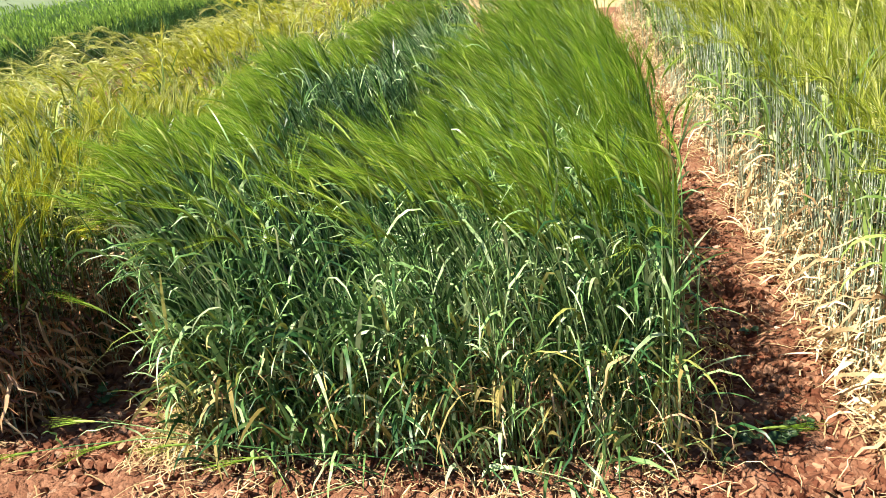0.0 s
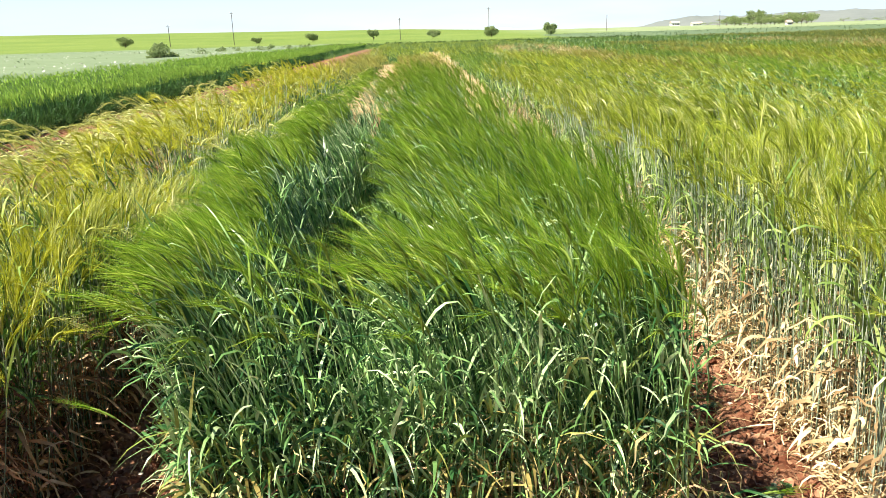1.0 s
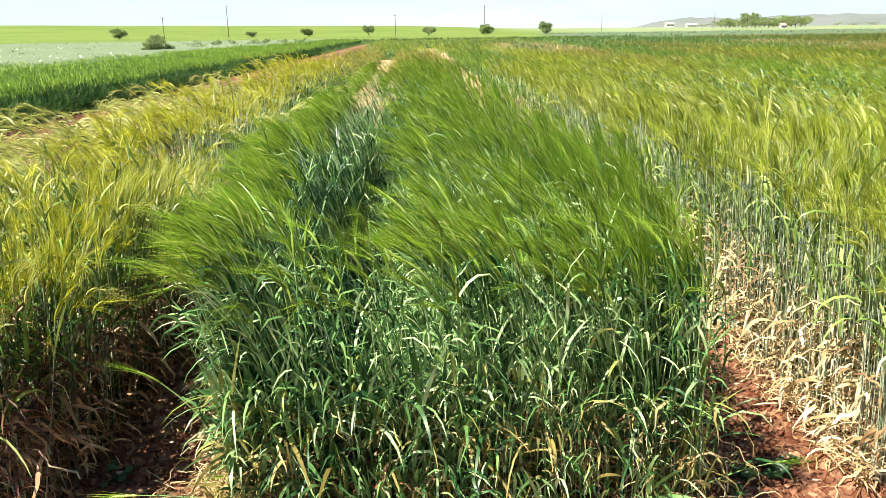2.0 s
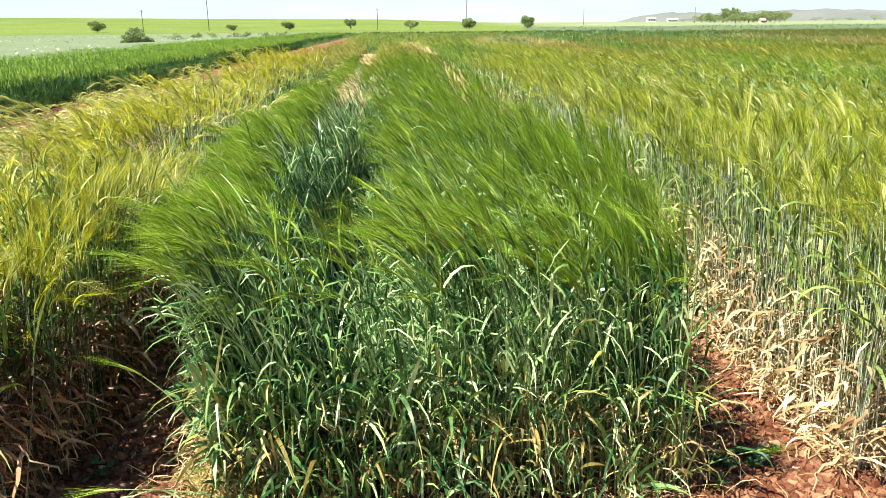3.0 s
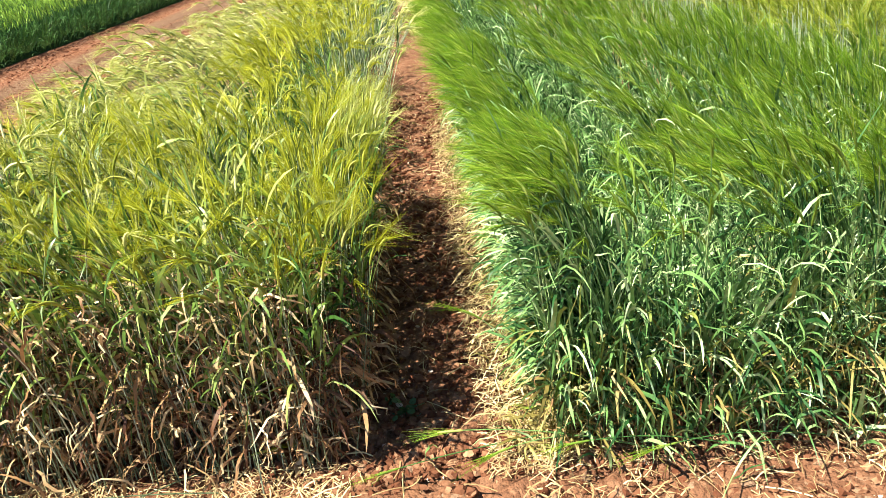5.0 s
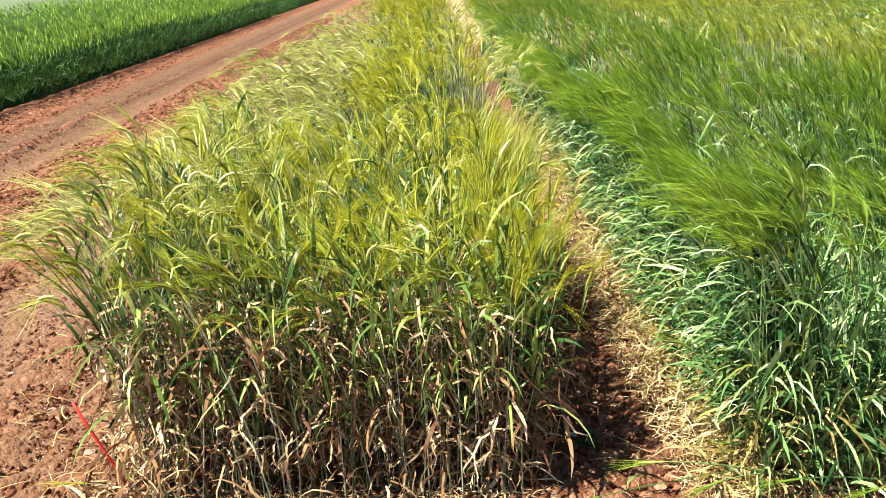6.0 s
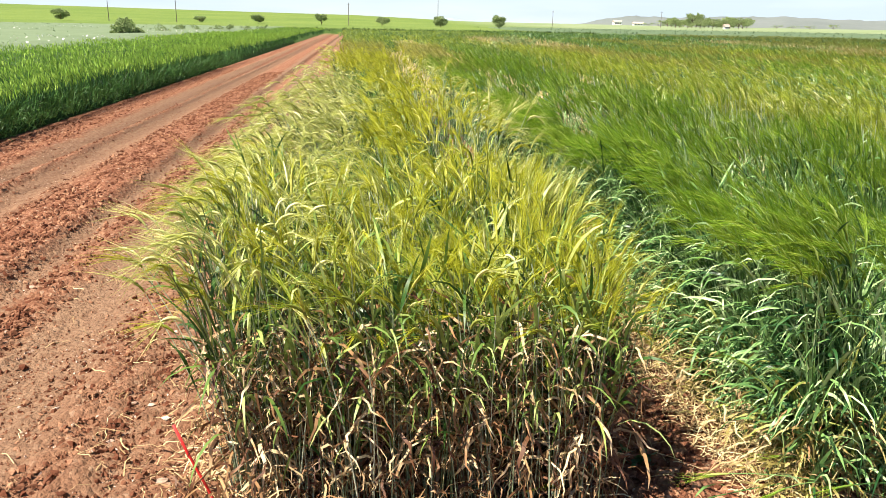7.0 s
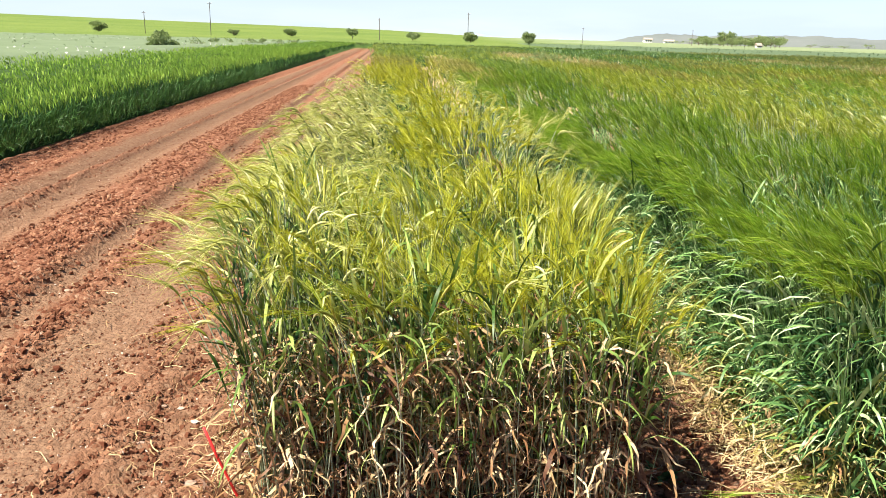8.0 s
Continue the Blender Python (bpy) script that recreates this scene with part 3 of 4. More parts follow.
plot_green = stand("A", -0.65, 0.95, 0.2, 14.6, lean_green, "lodged green barley plot with bearded ears combed sideways by wind", dry=(1.1, 0.3, 0), leaf_w=0.0054, leafy=7, leaf_from=0.15, fill=0.18, skirt=-0.02, dense=(360, 270, 115), comb=0.8, crest=0.29, fore=620)
plot_yellow = stand("B", -2.69, -1.31, 0.2, 15.0, lean_yellow, "ripening yellow-green barley plot with browned lower leaves", dry=(3.2, 1.2, 0), leaf_w=0.0070, leafy=2, awns=(22, 46, 30), fore=110, dense=(310, 230, 110), leaf_from=0.5, rear_leaf=1, lee=760)
plot_grey = stand("C", 1.58, 3.35, 0.2, 14.6, lean_grey, "grey-stemmed barley plot with cream dead leaves at its foot", dry=(2.6, 0.6, 0), leafy=2, leaf_from=0.45, dense=(320, 200, 75))



def dead_fringe(top, key, x0, x1, y0, y1, count, zmax, lean_to):
    """Collapsed dead leaves heaped along the foot of a plot."""
    bag = Bag()
    x, y = rs.uniform(0, 1, count) ** 0.8 * (x1 - x0) + x0, y0 + (y1 - y0) * rs.uniform(0, 1, count) ** 1.6
    z = rs.uniform(0, 1, count) ** 1.3 * zmax * np.clip((x - x0) / (x1 - x0) * 1.6, 0.06, 1) if lean_to < 0 else rs.uniform(0, 1, count) ** 1.3 * zmax * np.clip((x1 - x) / (x1 - x0) * 1.6, 0.06, 1)
    base = np.stack([row_x(x, y), y, z + 0.01], -1)
    leaf_blades(bag, base, rs.uniform(0, 2 * np.pi, count), rs.uniform(0.06, 0.19, count), rs.uniform(0.0016, 0.0052, count), deg(20, 95, count), deg(95, 185, count), 5, 1.2)
    bag.v = [np.stack([v[:, 0], v[:, 1], np.maximum(v[:, 2], 0.004)], 1) - np.array(top.location) for v in bag.v]
    part("dead_fringe", bag.mesh("dead_fringe", M["dry" + key]), top, kind="stuff")


def flank_leaves(top, key, x0, x1, y0, y1, count, z0, z1, az, mat=None, broad=1.0, droop=0.55):
    """Broad blades that arch out of a plot's side."""
    bag = Bag()
    x, y = rs.uniform(x0, x1, count), y0 + (y1 - y0) * rs.uniform(0, 1, count) ** 1.3
    base = np.stack([row_x(x, y), y, rs.uniform(z0, z1, count)], -1)
    leaf_blades(bag, base, az + rs.normal(0, 0.6, count), rs.uniform(0.10, 0.30, count), broad * rs.uniform(0.0028, 0.0072, count), deg(5, 35, count), np.where(rs.uniform(0, 1, count) > droop, deg(20, 75, count), deg(110, 178, count)), 6 if key != "W" else 4, 0.8, (0.3, 0.9) if (mat or "").startswith("dry") else (0.5, 2.8))
    shifted(bag, np.array(top.location))
    part("side_foliage", bag.mesh("side_foliage", M[mat or ("leaf" + key)]), top, kind="stuff")


def tangle(top, mat, x0, x1, y0, y1, count, z0, z1, wide):
    """Withered leaves that hang crumpled between the stems."""
    bag = Bag()
    x, y = rs.uniform(x0, x1, count), rs.uniform(y0, y1, count)
    x = x + 0.05 * np.sin(x * 37 + 2)
    base = np.stack([row_x(x, y), y, rs.uniform(z0, z1, count)], -1)
    leaf_blades(bag, base, rs.uniform(0, 2 * np.pi, count), rs.uniform(0.06, 0.22, count), wide * rs.uniform(0.35, 1.2, count), deg(10, 80, count), deg(140, 190, count), 7, 1.5, (0.2, 0.8), 0.007)
    bag.v = [np.stack([v[:, 0], v[:, 1], np.maximum(v[:, 2], 0.006)], 1) - np.array(top.location) for v in bag.v]
    part("withered_leaves", bag.mesh("withered_leaves", M[mat]), top, kind="stuff")


def shifted(bag, off):
    bag.v = [v - off for v in bag.v]
    return bag


flank_leaves(plot_green, "A", -0.60, -0.46, 0.22, 8.0, 2600, 0.10, 0.60, np.pi)
flank_leaves(plot_green, "A", -0.66, -0.54, 0.2, 3.6, 1000, 0.10, 0.70, np.pi)
flank_leaves(plot_green, "A", -0.66, -0.52, 0.2, 3.2, 1500, 0.12, 0.76, np.pi, broad=1.3, droop=0.7)
flank_leaves(plot_green, "A", -0.5, 0.80, 0.04, 0.22, 130, 0.0, 0.16, -np.pi / 2)
flank_leaves(plot_green, "A", -0.66, 0.95, 0.12, 0.30, 620, 0.05, 0.74, -np.pi / 2, broad=0.8, droop=0.75)
flank_leaves(plot_green, "A", -0.66, 0.30, 0.10, 0.28, 330, 0.06, 0.52, -np.pi / 2, broad=1.25, droop=0.6)
flank_leaves(plot_green, "A", -0.66, 0.62, 0.10, 0.28, 90, 0.05, 0.34, -np.pi / 2, "dryA")
flank_leaves(plot_green, "A", -0.68, 0.92, 0.10, 0.30, 150, 0.03, 0.55, -np.pi / 2, "leafY")
flank_leaves(plot_green, "A", -0.66, -0.52, 0.2, 5.0, 600, 0.03, 0.45, np.pi, "leafY")
flank_leaves(plot_green, "A", 0.06, 0.32, 2.4, 9.5, 1300, 0.15, 0.40, np.pi)
flank_leaves(plot_green, "A", -0.22, 0.22, 0.9, 7.0, 1300, 0.14, 0.34, -np.pi / 2, broad=1.15, droop=0.3)
for turn in (0.0, 1.57, 3.14, 4.71):
    flank_leaves(plot_yellow, "B", -2.66, -1.36, 0.2, 2.4, 230, 0.52, 0.84, turn, "leafY" if turn < 2 else "leafB")
flank_leaves(plot_yellow, "B", -2.68, -1.32, 0.12, 0.42, 420, 0.36, 0.76, -np.pi / 2, "leafC", droop=0.7)
flank_leaves(plot_yellow, "B", -1.48, -1.36, 0.15, 2.6, 90, 0.30, 0.66, 0.0, "leafB", droop=0.75)
flank_leaves(plot_yellow, "B", -1.52, -1.38, 0.2, 7.0, 900, 0.04, 0.46, 0.0, "dryD")
tangle(plot_yellow, "dryD", -2.68, -1.30, 0.14, 0.75, 1000, 0.08, 0.66, 0.005)
tangle(plot_yellow, "dryB", -2.70, -1.30, 0.12, 0.5, 800, 0.10, 0.76, 0.0050)
tangle(plot_green, "dryA", -0.66, 0.95, 0.10, 0.32, 420, 0.03, 0.46, 0.0042)
tangle(plot_green, "dryA", 0.92, 1.10, 0.18, 2.6, 260, 0.04, 0.46, 0.0045)
tangle(plot_green, "dryB", -0.66, 0.98, 0.10, 0.34, 240, 0.02, 0.36, 0.004)
tangle(plot_green, "litter", -0.80, -0.56, 0.10, 4.5, 900, 0.02, 0.26, 0.0042)
tangle(plot_yellow, "dryC", -2.70, -1.45, 0.10, 0.32, 520, 0.10, 0.72, 0.0048)
tangle(plot_yellow, "dryC", -2.72, -2.45, 0.12, 2.5, 500, 0.05, 0.45, 0.005)
tangle(plot_yellow, "leafY", -2.76, -2.58, 0.34, 1.6, 330, 0.03, 0.50, 0.0048)
tangle(plot_yellow, "litter", -2.78, -2.58, 0.34, 2.2, 420, 0.02, 0.40, 0.0045)
tangle(plot_grey, "dryC", 1.50, 1.95, 0.3, 12.0, 1800, 0.1, 0.62, 0.0045)
dead_fringe(plot_grey, "C", 1.50, 2.05, 0.22, 13.0, 9000, 0.46, -1)
dead_fringe(plot_green, "A", 0.88, 1.08, 0.10, 3.0, 150, 0.2, 1)
dead_fringe(plot_green, "A", -0.77, -0.54, 0.14, 7.0, 1800, 0.26, -1)
dead_fringe(plot_yellow, "B", -2.92, -2.6, 0.10, 5.0, 800, 0.25, -1)

# farther plots of the same range
spec = [("C", 3.75, 5.55, "olive green barley plot with upright bearded ears"), ("A", 5.95, 7.75, "dark green barley plot with leaning bearded ears"), ("C", 8.15, 9.95, "olive green barley plot with upright bearded ears")]
for key, a, b, text in spec:
    stand(key, a, b, 0.6 if a < 5 else 3.0, 14.6, lean_grey, text, near=0.0, mid=5.5, dense=(0, 115, 60), dry=(0, 0.3, 0))


def low_crop(x0, x1, y0, y1, h, density, mat, label, name="crop_plot", head=None, wide=0.006, long=0.22, slant=(5, 55), sheet=0.72, step=0.4, blades=3, under="under", head_share=0.8, group="far crop plots", reach=(0.35, 0.85)):
    """A stand seen from farther off: a closed lower layer, blades and heads that stand out of it."""
    top = tagged(new(name), label, "crop plot", group)
    off = np.array([(x0 + x1) / 2, y0, 0])
    top.location = off
    low, bl, hd = Bag(), Bag(), Bag()
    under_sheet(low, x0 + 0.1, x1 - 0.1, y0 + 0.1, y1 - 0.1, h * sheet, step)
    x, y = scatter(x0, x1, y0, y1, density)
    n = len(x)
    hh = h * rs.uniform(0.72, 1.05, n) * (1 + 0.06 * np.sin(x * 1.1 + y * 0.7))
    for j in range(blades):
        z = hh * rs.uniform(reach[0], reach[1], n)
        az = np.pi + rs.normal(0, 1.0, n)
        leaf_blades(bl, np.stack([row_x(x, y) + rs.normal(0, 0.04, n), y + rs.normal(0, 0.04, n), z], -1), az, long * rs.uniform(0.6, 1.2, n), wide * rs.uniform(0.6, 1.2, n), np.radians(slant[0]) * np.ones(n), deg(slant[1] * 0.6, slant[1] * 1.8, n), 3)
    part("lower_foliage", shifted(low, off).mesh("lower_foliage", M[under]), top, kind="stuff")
    part("blade_mass", shifted(bl, off).mesh("blade_mass", M[mat]), top, kind="stuff")
    if head:
        k = rs.uniform(0, 1, n) < head_share
        m = k.sum()
        if head == "headW":
            for j in range(2 if density > 30 else 1):
                leaf_blades(hd, np.stack([row_x(x[k], y[k]) + rs.normal(0, 0.04, m) * j, y[k] + rs.normal(0, 0.05, m) * j, hh[k] * rs.uniform(0.84, 0.92, m)], -1), np.pi + rs.normal(0, 0.9, m), 0.11 * rs.uniform(0.7, 1.3, m), wide * 1.1 * np.ones(m), deg(0, 25, m), deg(25, 85, m), 3)
        else:
            spread = 0.5 / math.sqrt(density)
            for j in range(4 if density > 20 else 2):
                base = np.stack([row_x(x[k], y[k]) + rs.normal(0, spread, m), y[k] + rs.normal(0, spread, m), hh[k] * rs.uniform(0.82, 0.98, m)], -1)
                base[:, 0], base[:, 1] = np.clip(base[:, 0], row_x(x0, base[:, 1]), row_x(x1, base[:, 1])), np.clip(base[:, 1], y0, y1)
                leaf_blades(hd, base, np.pi + rs.normal(0, 0.5, m), 0.20 * rs.uniform(0.7, 1.3, m), wide * 0.9 * np.ones(m), deg(20, 50, m), deg(60, 100, m), 3)
        part("head_mass", shifted(hd, off).mesh("head_mass", M[head]), top, kind="stuff")
    return top


# second range of plots
kinds = [("awnR", "russet-tinged", "leafF"), ("awnA", "green", "leafA"), ("awnC", "olive", "leafC"), ("awnY", "straw-coloured", "dryC"), ("awnG", "mid-green", "leafA")]
order = [0, 0, 4, 2, 0, 4, 0, 2, 4, 0, 3, 0]
for i, k in enumerate(order):
    a = -2.78 + i * 2.22
    head, tint, leaf = kinds[k]
    low_crop(a, a + 1.64, 15.2, 33, 0.86 if i == 0 else 0.8, 38 if i < 6 else 26, leaf, tint + " barley plot in the second row of plots", "barley_plot", head, 0.007 if i < 6 else 0.009, 0.2, blades=2, head_share=1.0)
order = [2, 2, 3, 4, 0, 4, 3, 0, 0, 2]
for i, k in enumerate(order):
    a = -3.2 + i * 4.6
    head, tint, leaf = kinds[k]
    low_crop(a, a + 4.2, 36, 62, 0.72, 7.5, leaf, tint + " barley plot in the third row of plots", "barley_plot", head, 0.015, 0.26, step=0.9, blades=2, head_share=1.0)
for head, leaf, tint, a, b, y0, y1, density, wide in (
        ("awnC", "leafC", "olive", -4, 14, 66, 110, 2.2, 0.02), ("awnG", "leafA", "green", 14.5, 36, 66, 110, 2.2, 0.02),
        ("awnR", "leafF", "russet", 36.5, 70, 66, 110, 2.2, 0.02), ("awnY", "dryC", "straw-coloured", 24, 42, 14, 33, 3.5, 0.016),
        ("awnR", "leafF", "russet", 10.4, 23.5, 3, 14, 7, 0.01), ("awnC", "leafC", "olive", 44, 80, 20, 62, 1.6, 0.02)):
    low_crop(a, b, y0, y1, 0.7, density, leaf, tint + " crop strip across the far side of the trial", "crop_strip", head, wide, 0.3, step=1.5, head_share=1.0)

low_crop(-3.1, 24, 14.75, 63, 0.50, 2.6, "awnY", "pale dry grass in the paths between far plots", "grass_path", None, 0.012, 0.14, (10, 70), 0.6, 0.8, 2, under="litter", group="")
# hedge line at the far end, made with the crop strip builder
low_crop(-13, 34, 112, 116, 0.75, 7, "leafG", "dark green hedge line across the far end of the trial", "crop_strip", None, 0.04, 0.4, (5, 60), 0.8, 1.5, 3)

# wheat beside the lane
low_crop(-9.2, -7.35, -2, 26, 0.80, 110, "leafW", "dense dark green wheat at the edge of the lane", "wheat_field", "headW", 0.0055, 0.24, (5, 45), 0.55, 0.4, 4, head_share=1.0, group="wheat beside the lane", reach=(0.2, 0.66))
low_crop(-13.6, -9.2, -2, 40, 0.80, 36, "leafW", "dense green wheat beyond the edge of the lane", "wheat_field", "headW", 0.010, 0.24, (5, 45), 0.74, 0.5, 2, head_share=1.0, group="wheat beside the lane", reach=(0.2, 0.66))
low_crop(-9.2, -7.05, 26, 60, 0.80, 68, "leafW", "dense green wheat along the lane", "wheat_field", "headW", 0.012, 0.26, (5, 45), 0.70, 0.5, 3, head_share=1.0, group="wheat beside the lane", reach=(0.2, 0.66))
low_crop(-13.6, -7.05, 60, 118, 0.80, 9, "leafW", "dense green wheat at the lane's far end", "wheat_field", "headW", 0.03, 0.3, (5, 45), 0.74, 1.0, 2, head_share=1.0, group="wheat beside the lane", reach=(0.2, 0.66))
low_crop(-13.6, -9.2, 40, 60, 0.80, 35, "leafW", "dense green wheat beyond the lane's edge", "wheat_field", "headW", 0.018, 0.28, (5, 45), 0.74, 0.8, 2, head_share=1.0, group="wheat beside the lane", reach=(0.2, 0.66))
wheat_edge = low_crop(-7.35, -7.1, -2, 26, 0.78, 420, "leafW", "upright dark green wheat lining the lane", "wheat_edge", "headW", 0.006, 0.3, (5, 40), 0.2, 0.25, 4, head_share=1.0, group="wheat beside the lane", reach=(0.2, 0.66))
flank_leaves(wheat_edge, "W", -7.16, -6.98, 3.0, 30.0, 5000, 0.04, 0.45, 0.0)
low_crop(-120, -14.2, 8, 150, 0.75, 0.32, "frost", "pale grey-green crop field with white flower patches", "pale_field", None, 0.05, 0.3, (45, 70), 0.8, 2.0, 2, under="frost", group="pale fields")
low_crop(46, 420, 122, 440, 0.7, 0.02, "frost", "pale grey-green field before the far wood", "pale_field", None, 0.08, 0.5, (5, 70), 0.8, 8.0, 3, under="frost", group="pale fields")


# ---- lane and soil: clods, stones, litter ----
def lump_shape(seed, flat=0.7):
    r = np.random.RandomState(seed)
    g = (1 + 5 ** 0.5) / 2
    v = unit(np.array([(-1, g, 0), (1, g, 0), (-1, -g, 0), (1, -g, 0), (0, -1, g), (0, 1, g), (0, -1, -g), (0, 1, -g), (g, 0, -1), (g, 0, 1), (-g, 0, -1), (-g, 0, 1)], float))
    v = v * r.uniform(0.65, 1.15, (12, 1)) * np.array([1, r.uniform(0.7, 1.0), flat])
    t = [(0, 11, 5), (0, 5, 1), (0, 1, 7), (0, 7, 10), (0, 10, 11), (1, 5, 9), (5, 11, 4), (11, 10, 2), (10, 7, 6), (7, 1, 8), (3, 9, 4), (3, 4, 2), (3, 2, 6), (3, 6, 8), (3, 8, 9), (4, 9, 5), (2, 4, 11), (6, 2, 10), (8, 6, 7), (9, 8, 1)]
    return v, np.array(t)


def crumbs(bag, x, y, size):
    """Many angular bits of earth pressed into the ground; the small ones are simpler."""
    lump = np.array([(1, 0, -0.3), (0, 1, -0.3), (-1, 0, -0.3), (0, -1, -0.3), (0.45, 0.35, 0.8), (-0.35, 0.5, 0.65), (-0.45, -0.35, 0.85), (0.4, -0.45, 0.6)], float)
    lump_faces = np.array([(0, 1, 4), (1, 5, 4), (1, 2, 5), (2, 6, 5), (2, 3, 6), (3, 7, 6), (3, 0, 7), (0, 4, 7), (4, 5, 6), (4, 6, 7)])
    bit = np.array([(1, -0.2, -0.3), (-0.3, 0.9, -0.3), (-0.8, -0.7, -0.3), (0.1, 0.05, 0.85)], float)
    bit_faces = np.array([(0, 1, 3), (1, 2, 3), (2, 0, 3)])
    for pick, v, t in ((size > 0.014, lump, lump_faces), (size <= 0.014, bit, bit_faces)):
        px, py, ps = x[pick], y[pick], size[pick]
        n, k = len(px), len(v)
        if not n:
            continue
        V = v[None] * rs.uniform(0.55, 1.25, (n, k, 1)) + rs.normal(0, 0.17, (n, k, 3))
        a = rs.uniform(0, 2 * np.pi, n)
        c, sn = np.cos(a)[:, None], np.sin(a)[:, None]
        V = np.stack([V[..., 0] * c - V[..., 1] * sn, V[..., 0] * sn + V[..., 1] * c, V[..., 2] * 0.72], -1) * ps[:, None, None]
        V += np.stack([px, py, ground_z(px, py) + ps * 0.15], -1)[:, None]
        bag.add(V, (np.arange(n) * k)[:, None, None] + t[None])


crumb_bag = Bag()
for x0, x1, y0, y1, num, small, large in ((-6.97, -6.2, 2.0, 26.0, 9000, 0.005, 0.024), (-5.88, -5.66, 2.5, 24.0, 4200, 0.005, 0.022), (-5.25, -4.5, 1.0, 24.0, 20000, 0.005, 0.024), (-4.32, -4.04, 0.3, 16.0, 6500, 0.005, 0.024), (-3.6, -3.1, -0.3, 6.0, 5000, 0.004, 0.020),
                                          (-6.9, -3.0, 0.5, 16.0, 21000, 0.003, 0.014), (-3.2, -2.7, -0.2, 6.0, 1800, 0.004, 0.020), (-4.1, -2.9, -0.7, 2.2, 9000, 0.003, 0.014), (-3.0, 2.2, 0.25, -1.9, 10000, 0.004, 0.024),
                                          (0.95, 1.55, 0.1, 6.0, 5500, 0.005, 0.030), (-1.33, -0.66, 0.1, 6.0, 5500, 0.005, 0.028)):
    x, y = rs.uniform(x0, x1, num), y0 + (y1 - y0) * rs.uniform(0, 1, num) ** 1.8
    x, y = x + rs.normal(0, 0.06, num), y - rs.exponential(0.35, num) * (x < -2.9)
    crumbs(crumb_bag, x, y, small + (large - small) * rs.uniform(0, 1, num) ** 2.2)
part("loose_earth", crumb_bag.mesh("loose_earth", M["clod"], False), ground, "loose red-brown crumbs of earth", "stuff")
gravel = Bag()
for x0, x1, y0, y1, num in ((-7.0, -2.8, 0.0, 9.0, 2400), (-3.0, 2.0, -0.7, 0.25, 500), (0.95, 1.5, 0.1, 5.0, 260), (-1.33, -0.7, 0.1, 5.0, 320), (-5.0, -2.75, -0.6, 2.0, 1300)):
    crumbs(gravel, rs.uniform(x0, x1, num), y0 + (y1 - y0) * rs.uniform(0, 1, num) ** 1.3, 0.003 + 0.008 * rs.uniform(0, 1, num) ** 2.5)
part("gravel", gravel.mesh("gravel", M["stone"], False), ground, "small pale gravel strewn over the soil", "stuff")

clod_meshes = [Bag().add(*lump_shape(20 + i)).mesh("clod", M["clod"], False) for i in range(5)]
stone_meshes = [Bag().add(*lump_shape(40 + i, 0.5)).mesh("stone", M["stone"], False) for i in range(5)]
spots = [(-5.2, -2.95, -0.3, 3.5, 90), (-3.0, 2.0, -0.55, 0.18, 80), (1.0, 1.48, 0.2, 3.0, 40), (-1.24, -0.8, 0.2, 3.5, 40)]
for x0, x1, y0, y1, num in spots:
    for i in range(num):
        x, y = rs.uniform(x0, x1), rs.uniform(y0, y1)
        pale = rs.uniform() < 0.4
        ob = part("stone" if pale else "clod", (stone_meshes if pale else clod_meshes)[rs.randint(5)], ground)
        size = rs.uniform(0.009, 0.024) if rs.uniform() < 0.9 else rs.uniform(0.024, 0.036)
        ob.matrix_basis = Matrix.LocRotScale((x, y, float(ground_z(np.array(x), np.array(y))) + size * 0.2), Euler((0, 0, rs.uniform(0, 6.28))), (size, size * 0.9, size * 0.8))

straw = Bag()
for x0, x1, y0, y1, num in ((-3.3, -2.75, -0.4, 1.8, 150), (-3.05, -2.6, -0.1, 8.0, 1300), (-0.2, 1.5, -0.25, 0.12, 110), (-2.9, -1.3, -0.1, 0.25, 380), (-0.86, -0.60, 0.05, 4.5, 2800), (-1.1, -0.6, 0.3, 6.0, 500), (-0.75, 0.95, -0.10, 0.2, 380), (-2.75, -1.35, -0.06, 0.2, 500), (1.38, 1.6, 0.0, 5.0, 220), (-5.0, -2.9, -0.6, 3.0, 120), (-1.3, -0.2, -0.2, 0.2, 70)):
    x, y = rs.uniform(x0, x1, num), rs.uniform(y0, y1, num)
    a = rs.uniform(0, 2 * np.pi, num)
    L, d = rs.uniform(0.03, 0.13, num), np.stack([np.cos(a), np.sin(a), np.zeros(num)], -1)
    base = np.stack([x, y, ground_z(x, y) + rs.uniform(0.012, 0.03, num)], -1)
    P = base[:, None] + d[:, None] * (L[:, None] * np.linspace(-0.5, 0.5, 4)[None])[..., None]
    P[:, 1:3, 2] += rs.uniform(-0.002, 0.014, (num, 2))
    P[..., :2] += rs.normal(0, 0.004, P[..., :2].shape)
    ribbon(straw, P, rs.uniform(0.0008, 0.0028, num)[:, None] * np.ones((1, 4)), unit(np.stack([-np.sin(a), np.cos(a), rs.normal(0, 0.4, num)], -1))[:, None])
tagged(new("straw_litter", straw.mesh("straw_litter", M["litter"])), "pale broken straw and dead leaves strewn over red soil", "straw litter", kind="stuff")


